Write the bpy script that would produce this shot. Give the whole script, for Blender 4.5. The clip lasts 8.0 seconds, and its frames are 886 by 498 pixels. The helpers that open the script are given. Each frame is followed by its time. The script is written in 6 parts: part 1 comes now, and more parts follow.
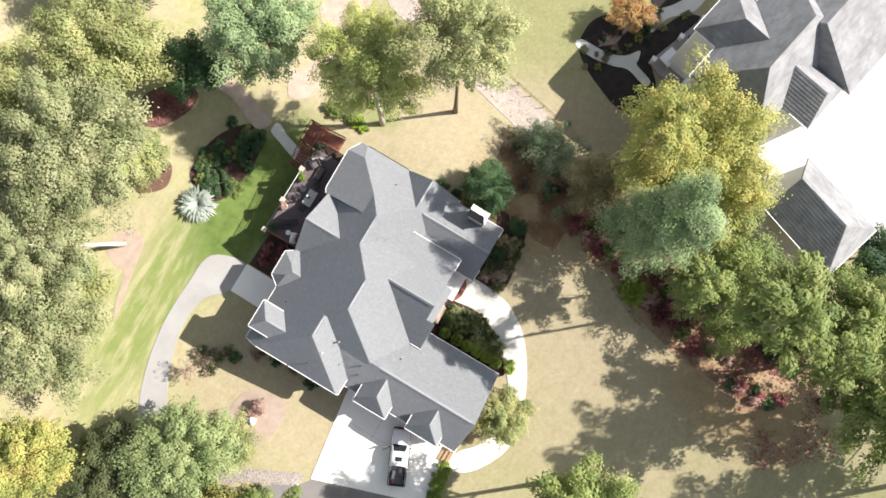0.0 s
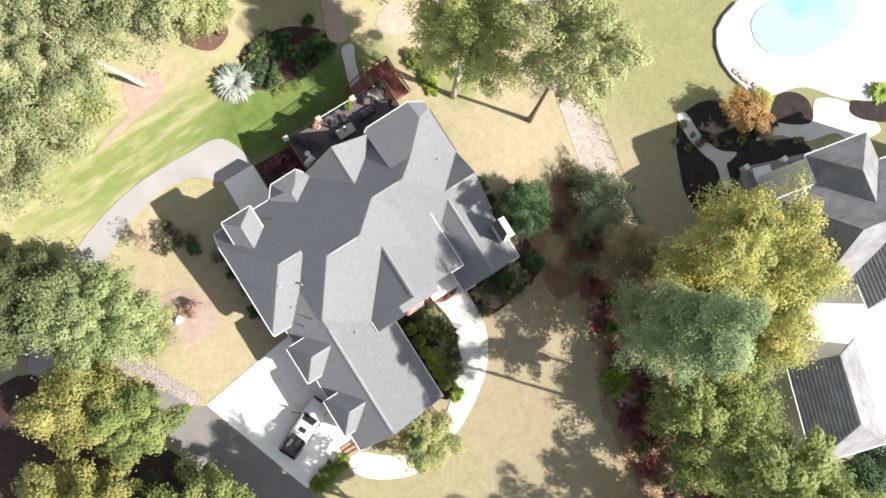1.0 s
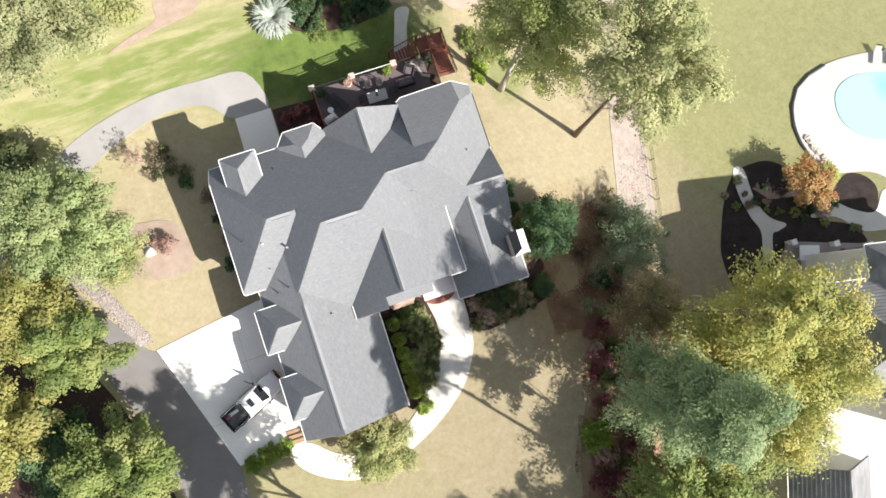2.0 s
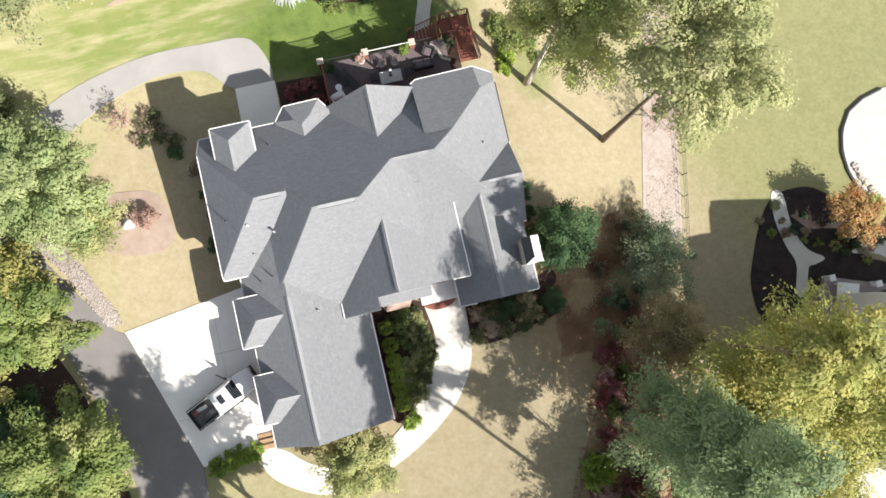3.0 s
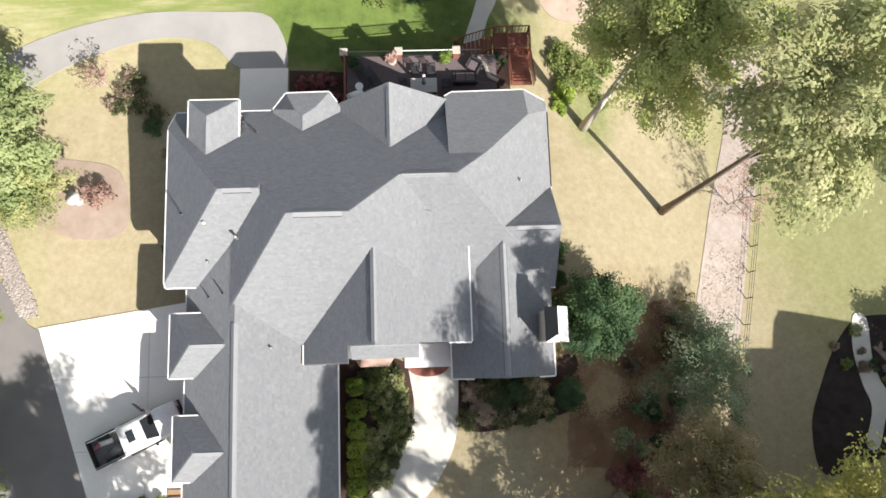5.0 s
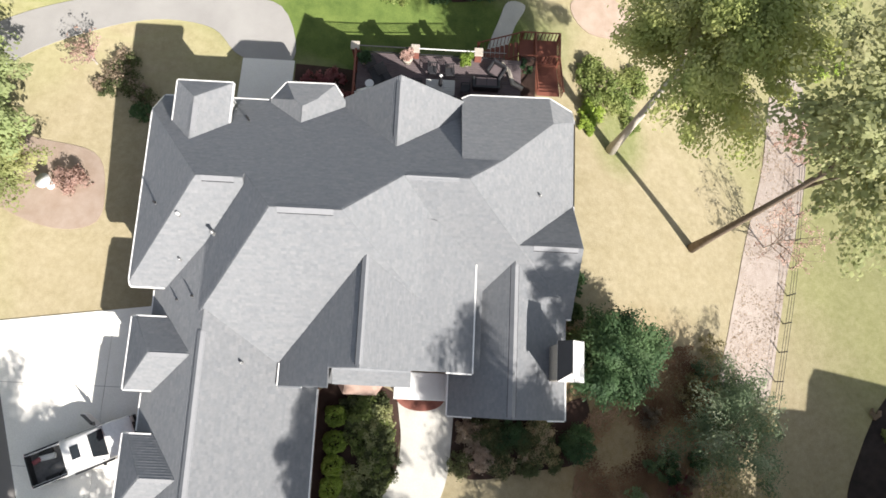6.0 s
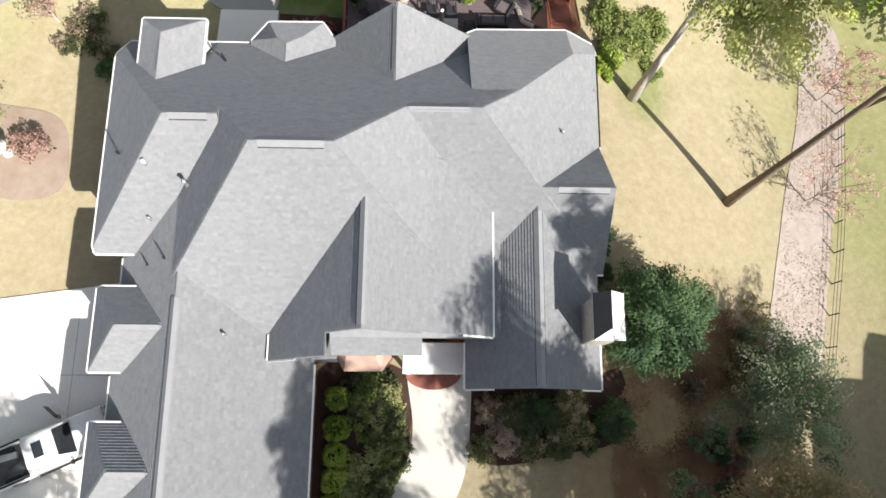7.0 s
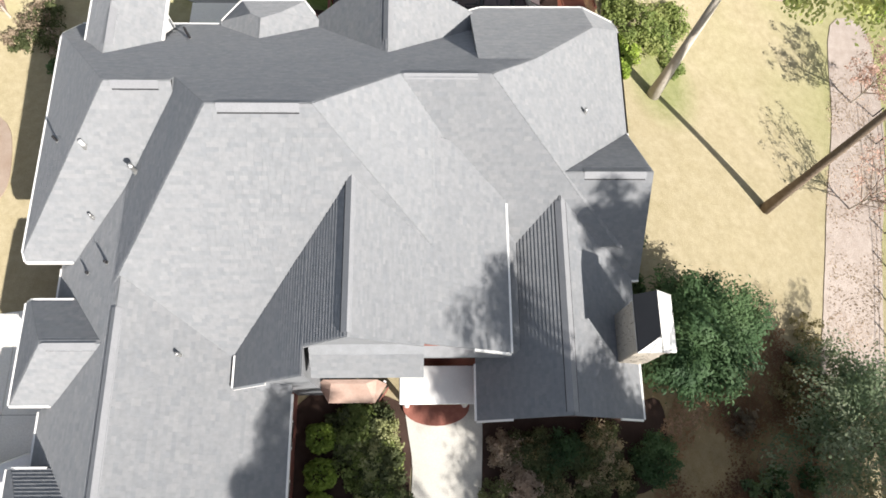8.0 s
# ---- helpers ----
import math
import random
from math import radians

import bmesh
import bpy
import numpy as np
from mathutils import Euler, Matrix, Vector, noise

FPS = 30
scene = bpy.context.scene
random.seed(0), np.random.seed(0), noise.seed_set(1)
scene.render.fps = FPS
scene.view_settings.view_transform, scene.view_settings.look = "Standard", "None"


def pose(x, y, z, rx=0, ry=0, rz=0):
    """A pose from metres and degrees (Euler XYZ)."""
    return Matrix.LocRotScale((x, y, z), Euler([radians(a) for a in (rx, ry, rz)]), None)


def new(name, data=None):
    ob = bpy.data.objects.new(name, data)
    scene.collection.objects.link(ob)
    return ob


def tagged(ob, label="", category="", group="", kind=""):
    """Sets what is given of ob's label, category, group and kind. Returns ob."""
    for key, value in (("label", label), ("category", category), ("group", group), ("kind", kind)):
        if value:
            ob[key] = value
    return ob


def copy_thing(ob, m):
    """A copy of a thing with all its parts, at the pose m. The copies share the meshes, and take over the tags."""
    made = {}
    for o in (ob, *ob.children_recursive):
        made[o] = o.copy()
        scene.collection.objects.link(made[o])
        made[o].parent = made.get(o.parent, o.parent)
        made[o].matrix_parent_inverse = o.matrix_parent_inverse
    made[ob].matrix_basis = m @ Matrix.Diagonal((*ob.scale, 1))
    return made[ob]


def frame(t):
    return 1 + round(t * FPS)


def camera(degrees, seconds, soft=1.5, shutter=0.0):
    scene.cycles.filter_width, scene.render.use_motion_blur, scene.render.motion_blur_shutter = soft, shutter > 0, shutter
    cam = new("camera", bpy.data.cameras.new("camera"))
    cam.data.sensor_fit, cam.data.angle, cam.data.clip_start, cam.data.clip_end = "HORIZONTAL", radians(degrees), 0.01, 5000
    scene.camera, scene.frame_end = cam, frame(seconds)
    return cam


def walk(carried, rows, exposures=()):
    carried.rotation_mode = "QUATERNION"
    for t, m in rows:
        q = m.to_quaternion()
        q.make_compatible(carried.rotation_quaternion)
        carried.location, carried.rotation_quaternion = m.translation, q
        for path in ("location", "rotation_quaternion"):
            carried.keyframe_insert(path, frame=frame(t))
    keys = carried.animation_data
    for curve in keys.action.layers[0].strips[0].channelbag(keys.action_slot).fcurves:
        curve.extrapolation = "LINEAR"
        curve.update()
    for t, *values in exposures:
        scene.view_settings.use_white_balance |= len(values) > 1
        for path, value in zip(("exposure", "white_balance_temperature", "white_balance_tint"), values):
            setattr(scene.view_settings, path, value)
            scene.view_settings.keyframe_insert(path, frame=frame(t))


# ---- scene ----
cam = camera(64.92, 8.0, soft=1.65)
ROWS = [
    (0.0, -2.955, -0.987, 72.91, 4.117, -0.501, -59.281),
    (0.5, -3.342, -1.067, 69.779, 4.182, -1.593, -45.875),
    (1.0, -3.533, -1.364, 66.638, 4.085, -2.173, -32.437),
    (1.5, -3.198, -1.535, 63.685, 3.766, -2.298, -22.075),
    (1.7, -3.108, -1.477, 62.471, 3.632, -2.37, -20.295),
    (2.8, -2.105, -1.559, 56.393, 3.544, -1.526, -13.971),
    (3.0, -2.251, -1.726, 55.279, 3.88, -1.774, -13.069),
    (3.5, -2.048, -2.108, 52.529, 4.526, -1.641, -11.065),
    (4.0, -1.69, -1.946, 49.754, 5.1, -1.525, -9.225),
    (4.5, -1.432, -1.872, 47.097, 7.028, -1.394, -6.446),
    (5.0, -1.125, -1.787, 44.624, 8.767, -1.446, -1.873),
    (5.2, -1.021, -1.87, 43.709, 9.498, -1.485, 0.198),
    (6.3, -0.848, -2.338, 38.203, 12.344, -1.649, 2.683),
    (6.5, -0.877, -2.812, 37.102, 12.678, -1.522, 1.976),
    (7.0, -1.167, -3.898, 34.653, 12.839, -1.195, 0.482),
    (7.5, -1.479, -4.225, 32.048, 11.658, -1.32, -0.261),
    (8.0, -1.393, -4.694, 29.145, 17.507, -1.384, -0.5),
]
walk(cam, [(t, pose(x, y, z, rx, ry, rz)) for t, x, y, z, rx, ry, rz in ROWS], exposures=((0.0, 1.24), (1.0, 1.21), (2.0, 1.15), (3.0, 1.12), (4.5, 1.09), (6.0, 1.03), (8.0, 1.0)))

# ---- world, sun, exposure ----
SUN_DIR = Vector((0.65, -0.76, 0.0)).normalized()
SUN_ELEV = radians(39.2)
world = bpy.data.worlds.new("sky_world")
scene.world = world
world.use_nodes = True
wn = world.node_tree.nodes
sky = wn.new("ShaderNodeTexSky")
sky.sky_type = "NISHITA"
sky.sun_disc = False
sky.sun_elevation = SUN_ELEV
sky.sun_rotation = math.atan2(SUN_DIR.x, SUN_DIR.y)
wn["Background"].inputs["Strength"].default_value = 0.092
haze = wn.new("ShaderNodeHueSaturation")
haze.inputs["Saturation"].default_value = 0.48
world.node_tree.links.new(sky.outputs["Color"], haze.inputs["Color"])
world.node_tree.links.new(haze.outputs["Color"], wn["Background"].inputs["Color"])
sun_data = bpy.data.lights.new("sun", "SUN")
sun_data.energy, sun_data.angle, sun_data.color = 4.8, radians(0.55), (1.0, 0.94, 0.878)
sun = new("sun", sun_data)
to_sun = SUN_DIR * math.cos(SUN_ELEV) + Vector((0, 0, math.sin(SUN_ELEV)))
sun.rotation_mode = "QUATERNION"
sun.rotation_quaternion = to_sun.to_track_quat("Z", "Y")

# ---- materials ----


def nodes_of(name, rough=0.8, metal=0.0):
    m = bpy.data.materials.new(name)
    m.use_nodes = True
    nt = m.node_tree
    b = nt.nodes["Principled BSDF"]
    b.inputs["Roughness"].default_value = rough
    b.inputs["Metallic"].default_value = metal
    return m, nt, b


def ramp_mix(nt, fac, a, b, lo=0.35, hi=0.65):
    r = nt.nodes.new("ShaderNodeValToRGB")
    r.color_ramp.elements[0].position, r.color_ramp.elements[1].position = lo, hi
    r.color_ramp.elements[0].color, r.color_ramp.elements[1].color = (*a, 1), (*b, 1)
    nt.links.new(fac, r.inputs["Fac"])
    return r.outputs["Color"]


def noise_tex(nt, scale, detail=4.0, rough=0.6, coord=None):
    n = nt.nodes.new("ShaderNodeTexNoise")
    n.inputs["Scale"].default_value, n.inputs["Detail"].default_value, n.inputs["Roughness"].default_value = scale, detail, rough
    if coord is None:
        coord = nt.nodes.new("ShaderNodeNewGeometry").outputs["Position"]
    nt.links.new(coord, n.inputs["Vector"])
    return n.outputs["Fac"]


def mix_col(nt, fac, a, b, mode="MIX"):
    m = nt.nodes.new("ShaderNodeMix")
    m.data_type, m.blend_type = "RGBA", mode
    for sock, v in ((m.inputs[0], fac), (m.inputs[6], a), (m.inputs[7], b)):
        if isinstance(v, (int, float)):
            sock.default_value = v
        elif isinstance(v, tuple):
            sock.default_value = (*v, 1)
        else:
            nt.links.new(v, sock)
    return m.outputs[2]


def bump(nt, b, height, strength=0.3, dist=0.02):
    n = nt.nodes.new("ShaderNodeBump")
    n.inputs["Strength"].default_value, n.inputs["Distance"].default_value = strength, dist
    nt.links.new(height, n.inputs["Height"])
    nt.links.new(n.outputs["Normal"], b.inputs["Normal"])


def plain(name, a, b=None, scale=3.0, fine=40.0, rough=0.8, metal=0.0, relief=0.2, dist=0.01):
    """Two colours mixed by a coarse and a fine noise, with fine relief."""
    m, nt, bs = nodes_of(name, rough, metal)
    b = b or tuple(0.8 * v for v in a)
    if rough > 0.85:
        bs.inputs["Specular IOR Level"].default_value = 0.2
    coarse = ramp_mix(nt, noise_tex(nt, scale), a, b, 0.3, 0.7)
    f = noise_tex(nt, fine, 3.0)
    col = mix_col(nt, 0.25, coarse, ramp_mix(nt, f, tuple(0.6 * v for v in a), tuple(min(1, 1.3 * v) for v in a), 0.3, 0.7))
    nt.links.new(col, bs.inputs["Base Color"])
    if relief:
        bump(nt, bs, f, relief, dist)
    return m


def island_mix(name, cols, rough=0.8, spec=0.3, trans=0.0, scale=0.35, drift=0.2, hue=0.0):
    """Colour by island, from a list, with a slow drift over the place."""
    m, nt, bs = nodes_of(name, rough)
    g = nt.nodes.new("ShaderNodeNewGeometry")
    r = nt.nodes.new("ShaderNodeValToRGB")
    els = r.color_ramp.elements
    while len(els) < len(cols):
        els.new(0.5)
    for i, c in enumerate(cols):
        els[i].position, els[i].color = i / (len(cols) - 1), (*c, 1)
    if hue:
        # whole boughs lean to one end of the list of colours
        sp = nt.nodes.new("ShaderNodeMapRange")
        sp.inputs["From Min"].default_value, sp.inputs["From Max"].default_value = 0.28, 0.72
        nt.links.new(noise_tex(nt, 0.45, 2.0, 0.5, g.outputs["Position"]), sp.inputs["Value"])
        mh = nt.nodes.new("ShaderNodeMix")
        mh.inputs[0].default_value = hue
        nt.links.new(g.outputs["Random Per Island"], mh.inputs[2])
        nt.links.new(sp.outputs["Result"], mh.inputs[3])
        nt.links.new(mh.outputs[0], r.inputs["Fac"])
    else:
        nt.links.new(g.outputs["Random Per Island"], r.inputs["Fac"])
    n = noise_tex(nt, scale, 2.0, 0.5, g.outputs["Position"])
    shade = ramp_mix(nt, n, (1 - drift,) * 3, (1 + 0.6 * drift,) * 3, 0.3, 0.7)
    col = mix_col(nt, 1.0, r.outputs["Color"], shade, "MULTIPLY")
    nt.links.new(col, bs.inputs["Base Color"])
    bs.inputs["Specular IOR Level"].default_value = spec
    if trans:
        t = nt.nodes.new("ShaderNodeBsdfTranslucent")
        nt.links.new(col, t.inputs["Color"])
        mx = nt.nodes.new("ShaderNodeMixShader")
        mx.inputs[0].default_value = trans
        nt.links.new(bs.outputs[0], mx.inputs[1])
        nt.links.new(t.outputs[0], mx.inputs[2])
        nt.links.new(mx.outputs[0], nt.nodes["Material Output"].inputs["Surface"])
    return m


M_SHINGLE = island_mix("shingle", [(0.225, 0.236, 0.249), (0.242, 0.251, 0.261), (0.260, 0.267, 0.276), (0.235, 0.245, 0.256), (0.274, 0.280, 0.287)], 0.92, 0.15, scale=6.0, drift=0.07)
_nt = M_SHINGLE.node_tree
_b = _nt.nodes["Principled BSDF"]
_b.inputs["Diffuse Roughness"].default_value = 1.0
bump(_nt, _b, noise_tex(_nt, 70.0, 3.0, 0.7), 0.7, 0.012)
M_DECK = plain("roof_underlay", (0.235, 0.245, 0.258), rough=0.9)
M_VENT = plain("ridge_cap", (0.225, 0.23, 0.24), (0.255, 0.26, 0.27), 2.0, 30.0, 0.92)
M_WHITE = plain("white_paint", (0.76, 0.755, 0.735), (0.68, 0.675, 0.655), 1.5, 60.0, 0.5, relief=0.05)
M_BRICK = plain("brick_red", (0.22, 0.085, 0.065), (0.30, 0.13, 0.10), 4.0, 25.0, 0.9)
M_DARK = plain("dark_void", (0.02, 0.02, 0.022), rough=0.7)
M_CONC = plain("concrete", (0.83, 0.81, 0.75), (0.76, 0.735, 0.675), 0.6, 18.0, 0.9, relief=0.15)
M_CONC_GREY = plain("concrete_grey", (0.30, 0.29, 0.27), (0.23, 0.225, 0.21), 0.5, 18.0, 0.9, relief=0.15)
M_ASPH = plain("asphalt", (0.18, 0.17, 0.164), (0.23, 0.218, 0.206), 0.5, 60.0, 0.95, relief=0.3)
M_ASPH_OLD = plain("asphalt_old", (0.35, 0.34, 0.325), (0.28, 0.27, 0.26), 0.4, 60.0, 0.95, relief=0.3)
# dark mulch of the beds, also the colour of painted shade west of the lane
M_MULCH_SHADE = plain("mulch_and_tree_shade", (0.045, 0.028, 0.022), (0.08, 0.05, 0.04), 1.5, 30.0, 0.95, relief=0.8, dist=0.04)
M_GRAVEL = plain("pink_gravel", (0.315, 0.265, 0.23), (0.42, 0.365, 0.325), 2.0, 22.0, 0.95, relief=0.8, dist=0.05)
M_STRAW = plain("pine_straw", (0.33, 0.25, 0.195), (0.43, 0.35, 0.29), 1.2, 30.0, 0.95, relief=0.6, dist=0.03)
M_REDMULCH = plain("leaf_litter", (0.24, 0.17, 0.105), (0.33, 0.245, 0.155), 1.5, 30.0, 0.95, relief=0.7, dist=0.04)
M_BARK = plain("bark", (0.16, 0.12, 0.09), (0.25, 0.20, 0.15), 3.0, 25.0, 0.95, relief=0.8, dist=0.03)
M_BARK_PALE = plain("bark_pale", (0.56, 0.52, 0.46), (0.44, 0.39, 0.33), 3.0, 25.0, 0.95, relief=0.8, dist=0.03)
M_TWIG = plain("twig_bark", (0.21, 0.155, 0.125), (0.31, 0.24, 0.20), 3.0, 25.0, 0.95, relief=0.4)
M_STONE = plain("stone_pale", (0.45, 0.41, 0.35), (0.36, 0.32, 0.27), 5.0, 30.0, 0.9, relief=0.5)
M_DECKWOOD = plain("deck_boards", (0.10, 0.078, 0.082), (0.14, 0.112, 0.112), 2.0, 30.0, 0.8)
M_REDWOOD = plain("red_stain", (0.17, 0.055, 0.035), (0.23, 0.08, 0.05), 2.0, 30.0, 0.7)
M_WATER, _nt, _b = nodes_of("pool_water", 0.08)
_nt.links.new(ramp_mix(_nt, noise_tex(_nt, 0.12, 1.0), (0.10, 0.42, 0.48), (0.30, 0.60, 0.64), 0.38, 0.58), _b.inputs["Base Color"])
bump(_nt, _b, noise_tex(_nt, 3.0), 0.15, 0.02)


def leaf_mat(name, *cols):
    return island_mix(name, [(1.72 * c[0] + 0.014, 1.6 * c[1] + 0.012, 1.7 * c[2] + 0.02) for c in cols], 0.6, 0.25, 0.45, 0.25, hue=0.9)


L_YELLOW = leaf_mat("leaf_yellow", (0.12, 0.155, 0.035), (0.18, 0.21, 0.05), (0.235, 0.255, 0.065), (0.29, 0.29, 0.08), (0.33, 0.315, 0.09))
L_GOLD = leaf_mat("leaf_golden", (0.105, 0.125, 0.03), (0.155, 0.17, 0.04), (0.20, 0.21, 0.055), (0.25, 0.25, 0.075), (0.18, 0.215, 0.07))
L_YGREEN = leaf_mat("leaf_yellow_green", (0.125, 0.155, 0.05), (0.17, 0.205, 0.07), (0.215, 0.245, 0.09), (0.265, 0.285, 0.115), (0.305, 0.31, 0.145))
L_LIME = leaf_mat("leaf_lime", (0.159, 0.201, 0.053), (0.217, 0.265, 0.074), (0.270, 0.313, 0.095), (0.318, 0.350, 0.122), (0.355, 0.371, 0.154))
L_FRESH = leaf_mat("leaf_fresh_green", (0.10, 0.148, 0.048), (0.138, 0.193, 0.066), (0.178, 0.23, 0.088), (0.215, 0.265, 0.11), (0.255, 0.295, 0.135))
L_DEEP = leaf_mat("leaf_deep_olive", (0.032, 0.048, 0.014), (0.048, 0.066, 0.019), (0.064, 0.084, 0.026), (0.085, 0.105, 0.035), (0.115, 0.13, 0.05))
L_EVER = leaf_mat("leaf_pale_tipped", (0.045, 0.085, 0.035), (0.075, 0.12, 0.055), (0.12, 0.17, 0.085), (0.20, 0.25, 0.145), (0.32, 0.35, 0.235))
L_TWIG = leaf_mat("leaf_sparse_brown_olive", (0.10, 0.095, 0.04), (0.16, 0.155, 0.065), (0.22, 0.205, 0.09), (0.29, 0.255, 0.14), (0.36, 0.31, 0.20))
L_BROWN = leaf_mat("leaf_fallen_brown", (0.094, 0.056, 0.025), (0.138, 0.081, 0.037), (0.188, 0.119, 0.056), (0.237, 0.156, 0.081), (0.300, 0.219, 0.131))
L_GREEN = leaf_mat("leaf_green", (0.070, 0.110, 0.026), (0.104, 0.151, 0.035), (0.139, 0.186, 0.046), (0.180, 0.220, 0.064), (0.220, 0.255, 0.087))
L_GREY = leaf_mat("leaf_grey_green", (0.095, 0.155, 0.065), (0.135, 0.20, 0.085), (0.175, 0.245, 0.11), (0.215, 0.285, 0.135), (0.255, 0.33, 0.165))
L_OLIVE = leaf_mat("leaf_olive", (0.13, 0.16, 0.06), (0.175, 0.205, 0.08), (0.22, 0.25, 0.105), (0.265, 0.285, 0.13), (0.31, 0.32, 0.16))
L_WOOD = leaf_mat("leaf_woodland_olive", (0.109, 0.138, 0.054), (0.147, 0.176, 0.072), (0.185, 0.215, 0.095), (0.223, 0.245, 0.117), (0.260, 0.275, 0.144))
L_DRY = leaf_mat("leaf_dry_beige", (0.10, 0.085, 0.05), (0.17, 0.145, 0.09), (0.24, 0.205, 0.135), (0.31, 0.265, 0.19), (0.37, 0.32, 0.235))
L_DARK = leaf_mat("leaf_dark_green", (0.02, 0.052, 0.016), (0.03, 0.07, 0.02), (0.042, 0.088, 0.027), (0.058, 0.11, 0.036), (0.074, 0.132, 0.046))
L_BRIGHT = leaf_mat("leaf_bright_green", (0.09, 0.15, 0.02), (0.13, 0.20, 0.025), (0.17, 0.25, 0.035), (0.20, 0.28, 0.04), (0.23, 0.32, 0.055))
L_RED = leaf_mat("leaf_crimson", (0.09, 0.028, 0.025), (0.14, 0.045, 0.04), (0.19, 0.075, 0.066), (0.24, 0.11, 0.095), (0.28, 0.15, 0.125))
L_PINK = leaf_mat("leaf_dry_pink", (0.20, 0.14, 0.10), (0.25, 0.18, 0.135), (0.30, 0.22, 0.17), (0.35, 0.26, 0.20), (0.38, 0.29, 0.23))
L_ORANGE = leaf_mat("leaf_orange", (0.22, 0.10, 0.03), (0.32, 0.16, 0.05), (0.28, 0.20, 0.07), (0.18, 0.12, 0.04), (0.36, 0.20, 0.08))
L_BLUE = leaf_mat("leaf_blue_grey", (0.17, 0.22, 0.17), (0.22, 0.27, 0.21), (0.27, 0.32, 0.26), (0.31, 0.36, 0.30), (0.35, 0.40, 0.34))
M_CAR = plain("white_car_paint", (0.82, 0.82, 0.81), (0.80, 0.80, 0.79), 1.0, 5.0, 0.25, relief=0.0)
M_GLASS = plain("dark_glass", (0.02, 0.025, 0.03), (0.03, 0.035, 0.04), 2.0, 9.0, 0.06, relief=0.0)
M_RUBBER = plain("rubber", (0.02, 0.02, 0.02), rough=0.8)
M_LINER = plain("worn_bed_liner", (0.07, 0.068, 0.066), (0.16, 0.155, 0.15), 2.2, 25.0, 0.75)
M_MAROON = plain("faded_maroon", (0.20, 0.045, 0.05), (0.32, 0.12, 0.12), 5.0, 30.0, 0.7)
M_CHROME = plain("chrome", (0.6, 0.6, 0.6), rough=0.2, metal=1.0, relief=0.0)
M_COPPER = plain("copper_roof", (0.37, 0.25, 0.20), (0.50, 0.37, 0.31), 2.0, 14.0, 0.5, 0.3)
M_METAL = plain("grey_metal", (0.45, 0.45, 0.44), (0.38, 0.38, 0.37), 3.0, 30.0, 0.45, 0.7)
M_BLACK = plain("black_metal", (0.025, 0.025, 0.028), rough=0.5)
M_FABRIC = plain("grey_fabric", (0.50, 0.50, 0.48), (0.42, 0.42, 0.40), 3.0, 60.0, 0.9)
M_RED = plain("red_plastic", (0.45, 0.05, 0.04), rough=0.5)
M_TAN = plain("tan_wood", (0.36, 0.24, 0.14), (0.28, 0.18, 0.10), 4.0, 40.0, 0.8)
M_NBROOF = island_mix("ribbed_roof", [(0.20, 0.20, 0.205), (0.225, 0.225, 0.23), (0.25, 0.25, 0.253)], 0.8, 0.2, scale=0.5)
M_PEBBLE = island_mix("pebbles", [(0.22, 0.19, 0.17), (0.32, 0.28, 0.25), (0.42, 0.38, 0.345), (0.28, 0.24, 0.21)], 0.85, 0.3)
M_SHINGLE_ONE, _nt, _b = nodes_of("single_shingle", 0.92)
_b.inputs["Specular IOR Level"].default_value = 0.15
_b.inputs["Diffuse Roughness"].default_value = 1.0
bump(_nt, _b, noise_tex(_nt, 70.0, 3.0, 0.7), 0.7, 0.012)
_oi = _nt.nodes.new("ShaderNodeObjectInfo")
_nt.links.new(ramp_mix(_nt, _oi.outputs["Random"], (0.222, 0.236, 0.255), (0.270, 0.280, 0.294), 0.0, 1.0), _b.inputs["Base Color"])

M_TERRACE = plain("terrace_paving", (0.33, 0.28, 0.27), (0.27, 0.235, 0.225), 0.8, 20.0, 0.9, relief=0.2)
M_BLACKMULCH = plain("mulch_black", (0.022, 0.018, 0.017), (0.05, 0.038, 0.034), 1.5, 30.0, 0.95, relief=0.8, dist=0.04)
M_POOLDECK = plain("pool_deck_concrete", (0.43, 0.415, 0.40), (0.36, 0.35, 0.335), 0.5, 18.0, 0.85, relief=0.1)
M_REDBED = plain("red_leaf_bed", (0.12, 0.065, 0.05), (0.175, 0.10, 0.075), 1.5, 30.0, 0.95, relief=0.7, dist=0.04)
M_WALK = plain("walk_concrete", (0.54, 0.525, 0.48), (0.43, 0.42, 0.38), 0.7, 18.0, 0.9, relief=0.15)

# ---- mesh helpers ----


def mesh_ob(name, verts, faces, mat, parent=None, smooth=False):
    me = bpy.data.meshes.new(name)
    me.from_pydata([tuple(v) for v in verts], [], [tuple(f) for f in faces])
    if smooth:
        me.polygons.foreach_set("use_smooth", [True] * len(me.polygons))
    for mm in mat if isinstance(mat, (list, tuple)) else (mat,):
        me.materials.append(mm)
    me.update()
    ob = new(name, me)
    ob.parent = parent
    return ob


def part(name, bm, material, parent, label="", smooth=False):
    """One mesh from a bmesh, as a part under its thing."""
    me = bpy.data.meshes.new(name)
    bmesh.ops.recalc_face_normals(bm, faces=bm.faces)
    if smooth:
        for f in bm.faces:
            f.smooth = True
    bm.to_mesh(me)
    bm.free()
    me.materials.append(material)
    ob = new(name, me)
    ob.parent = parent
    return tagged(ob, label)


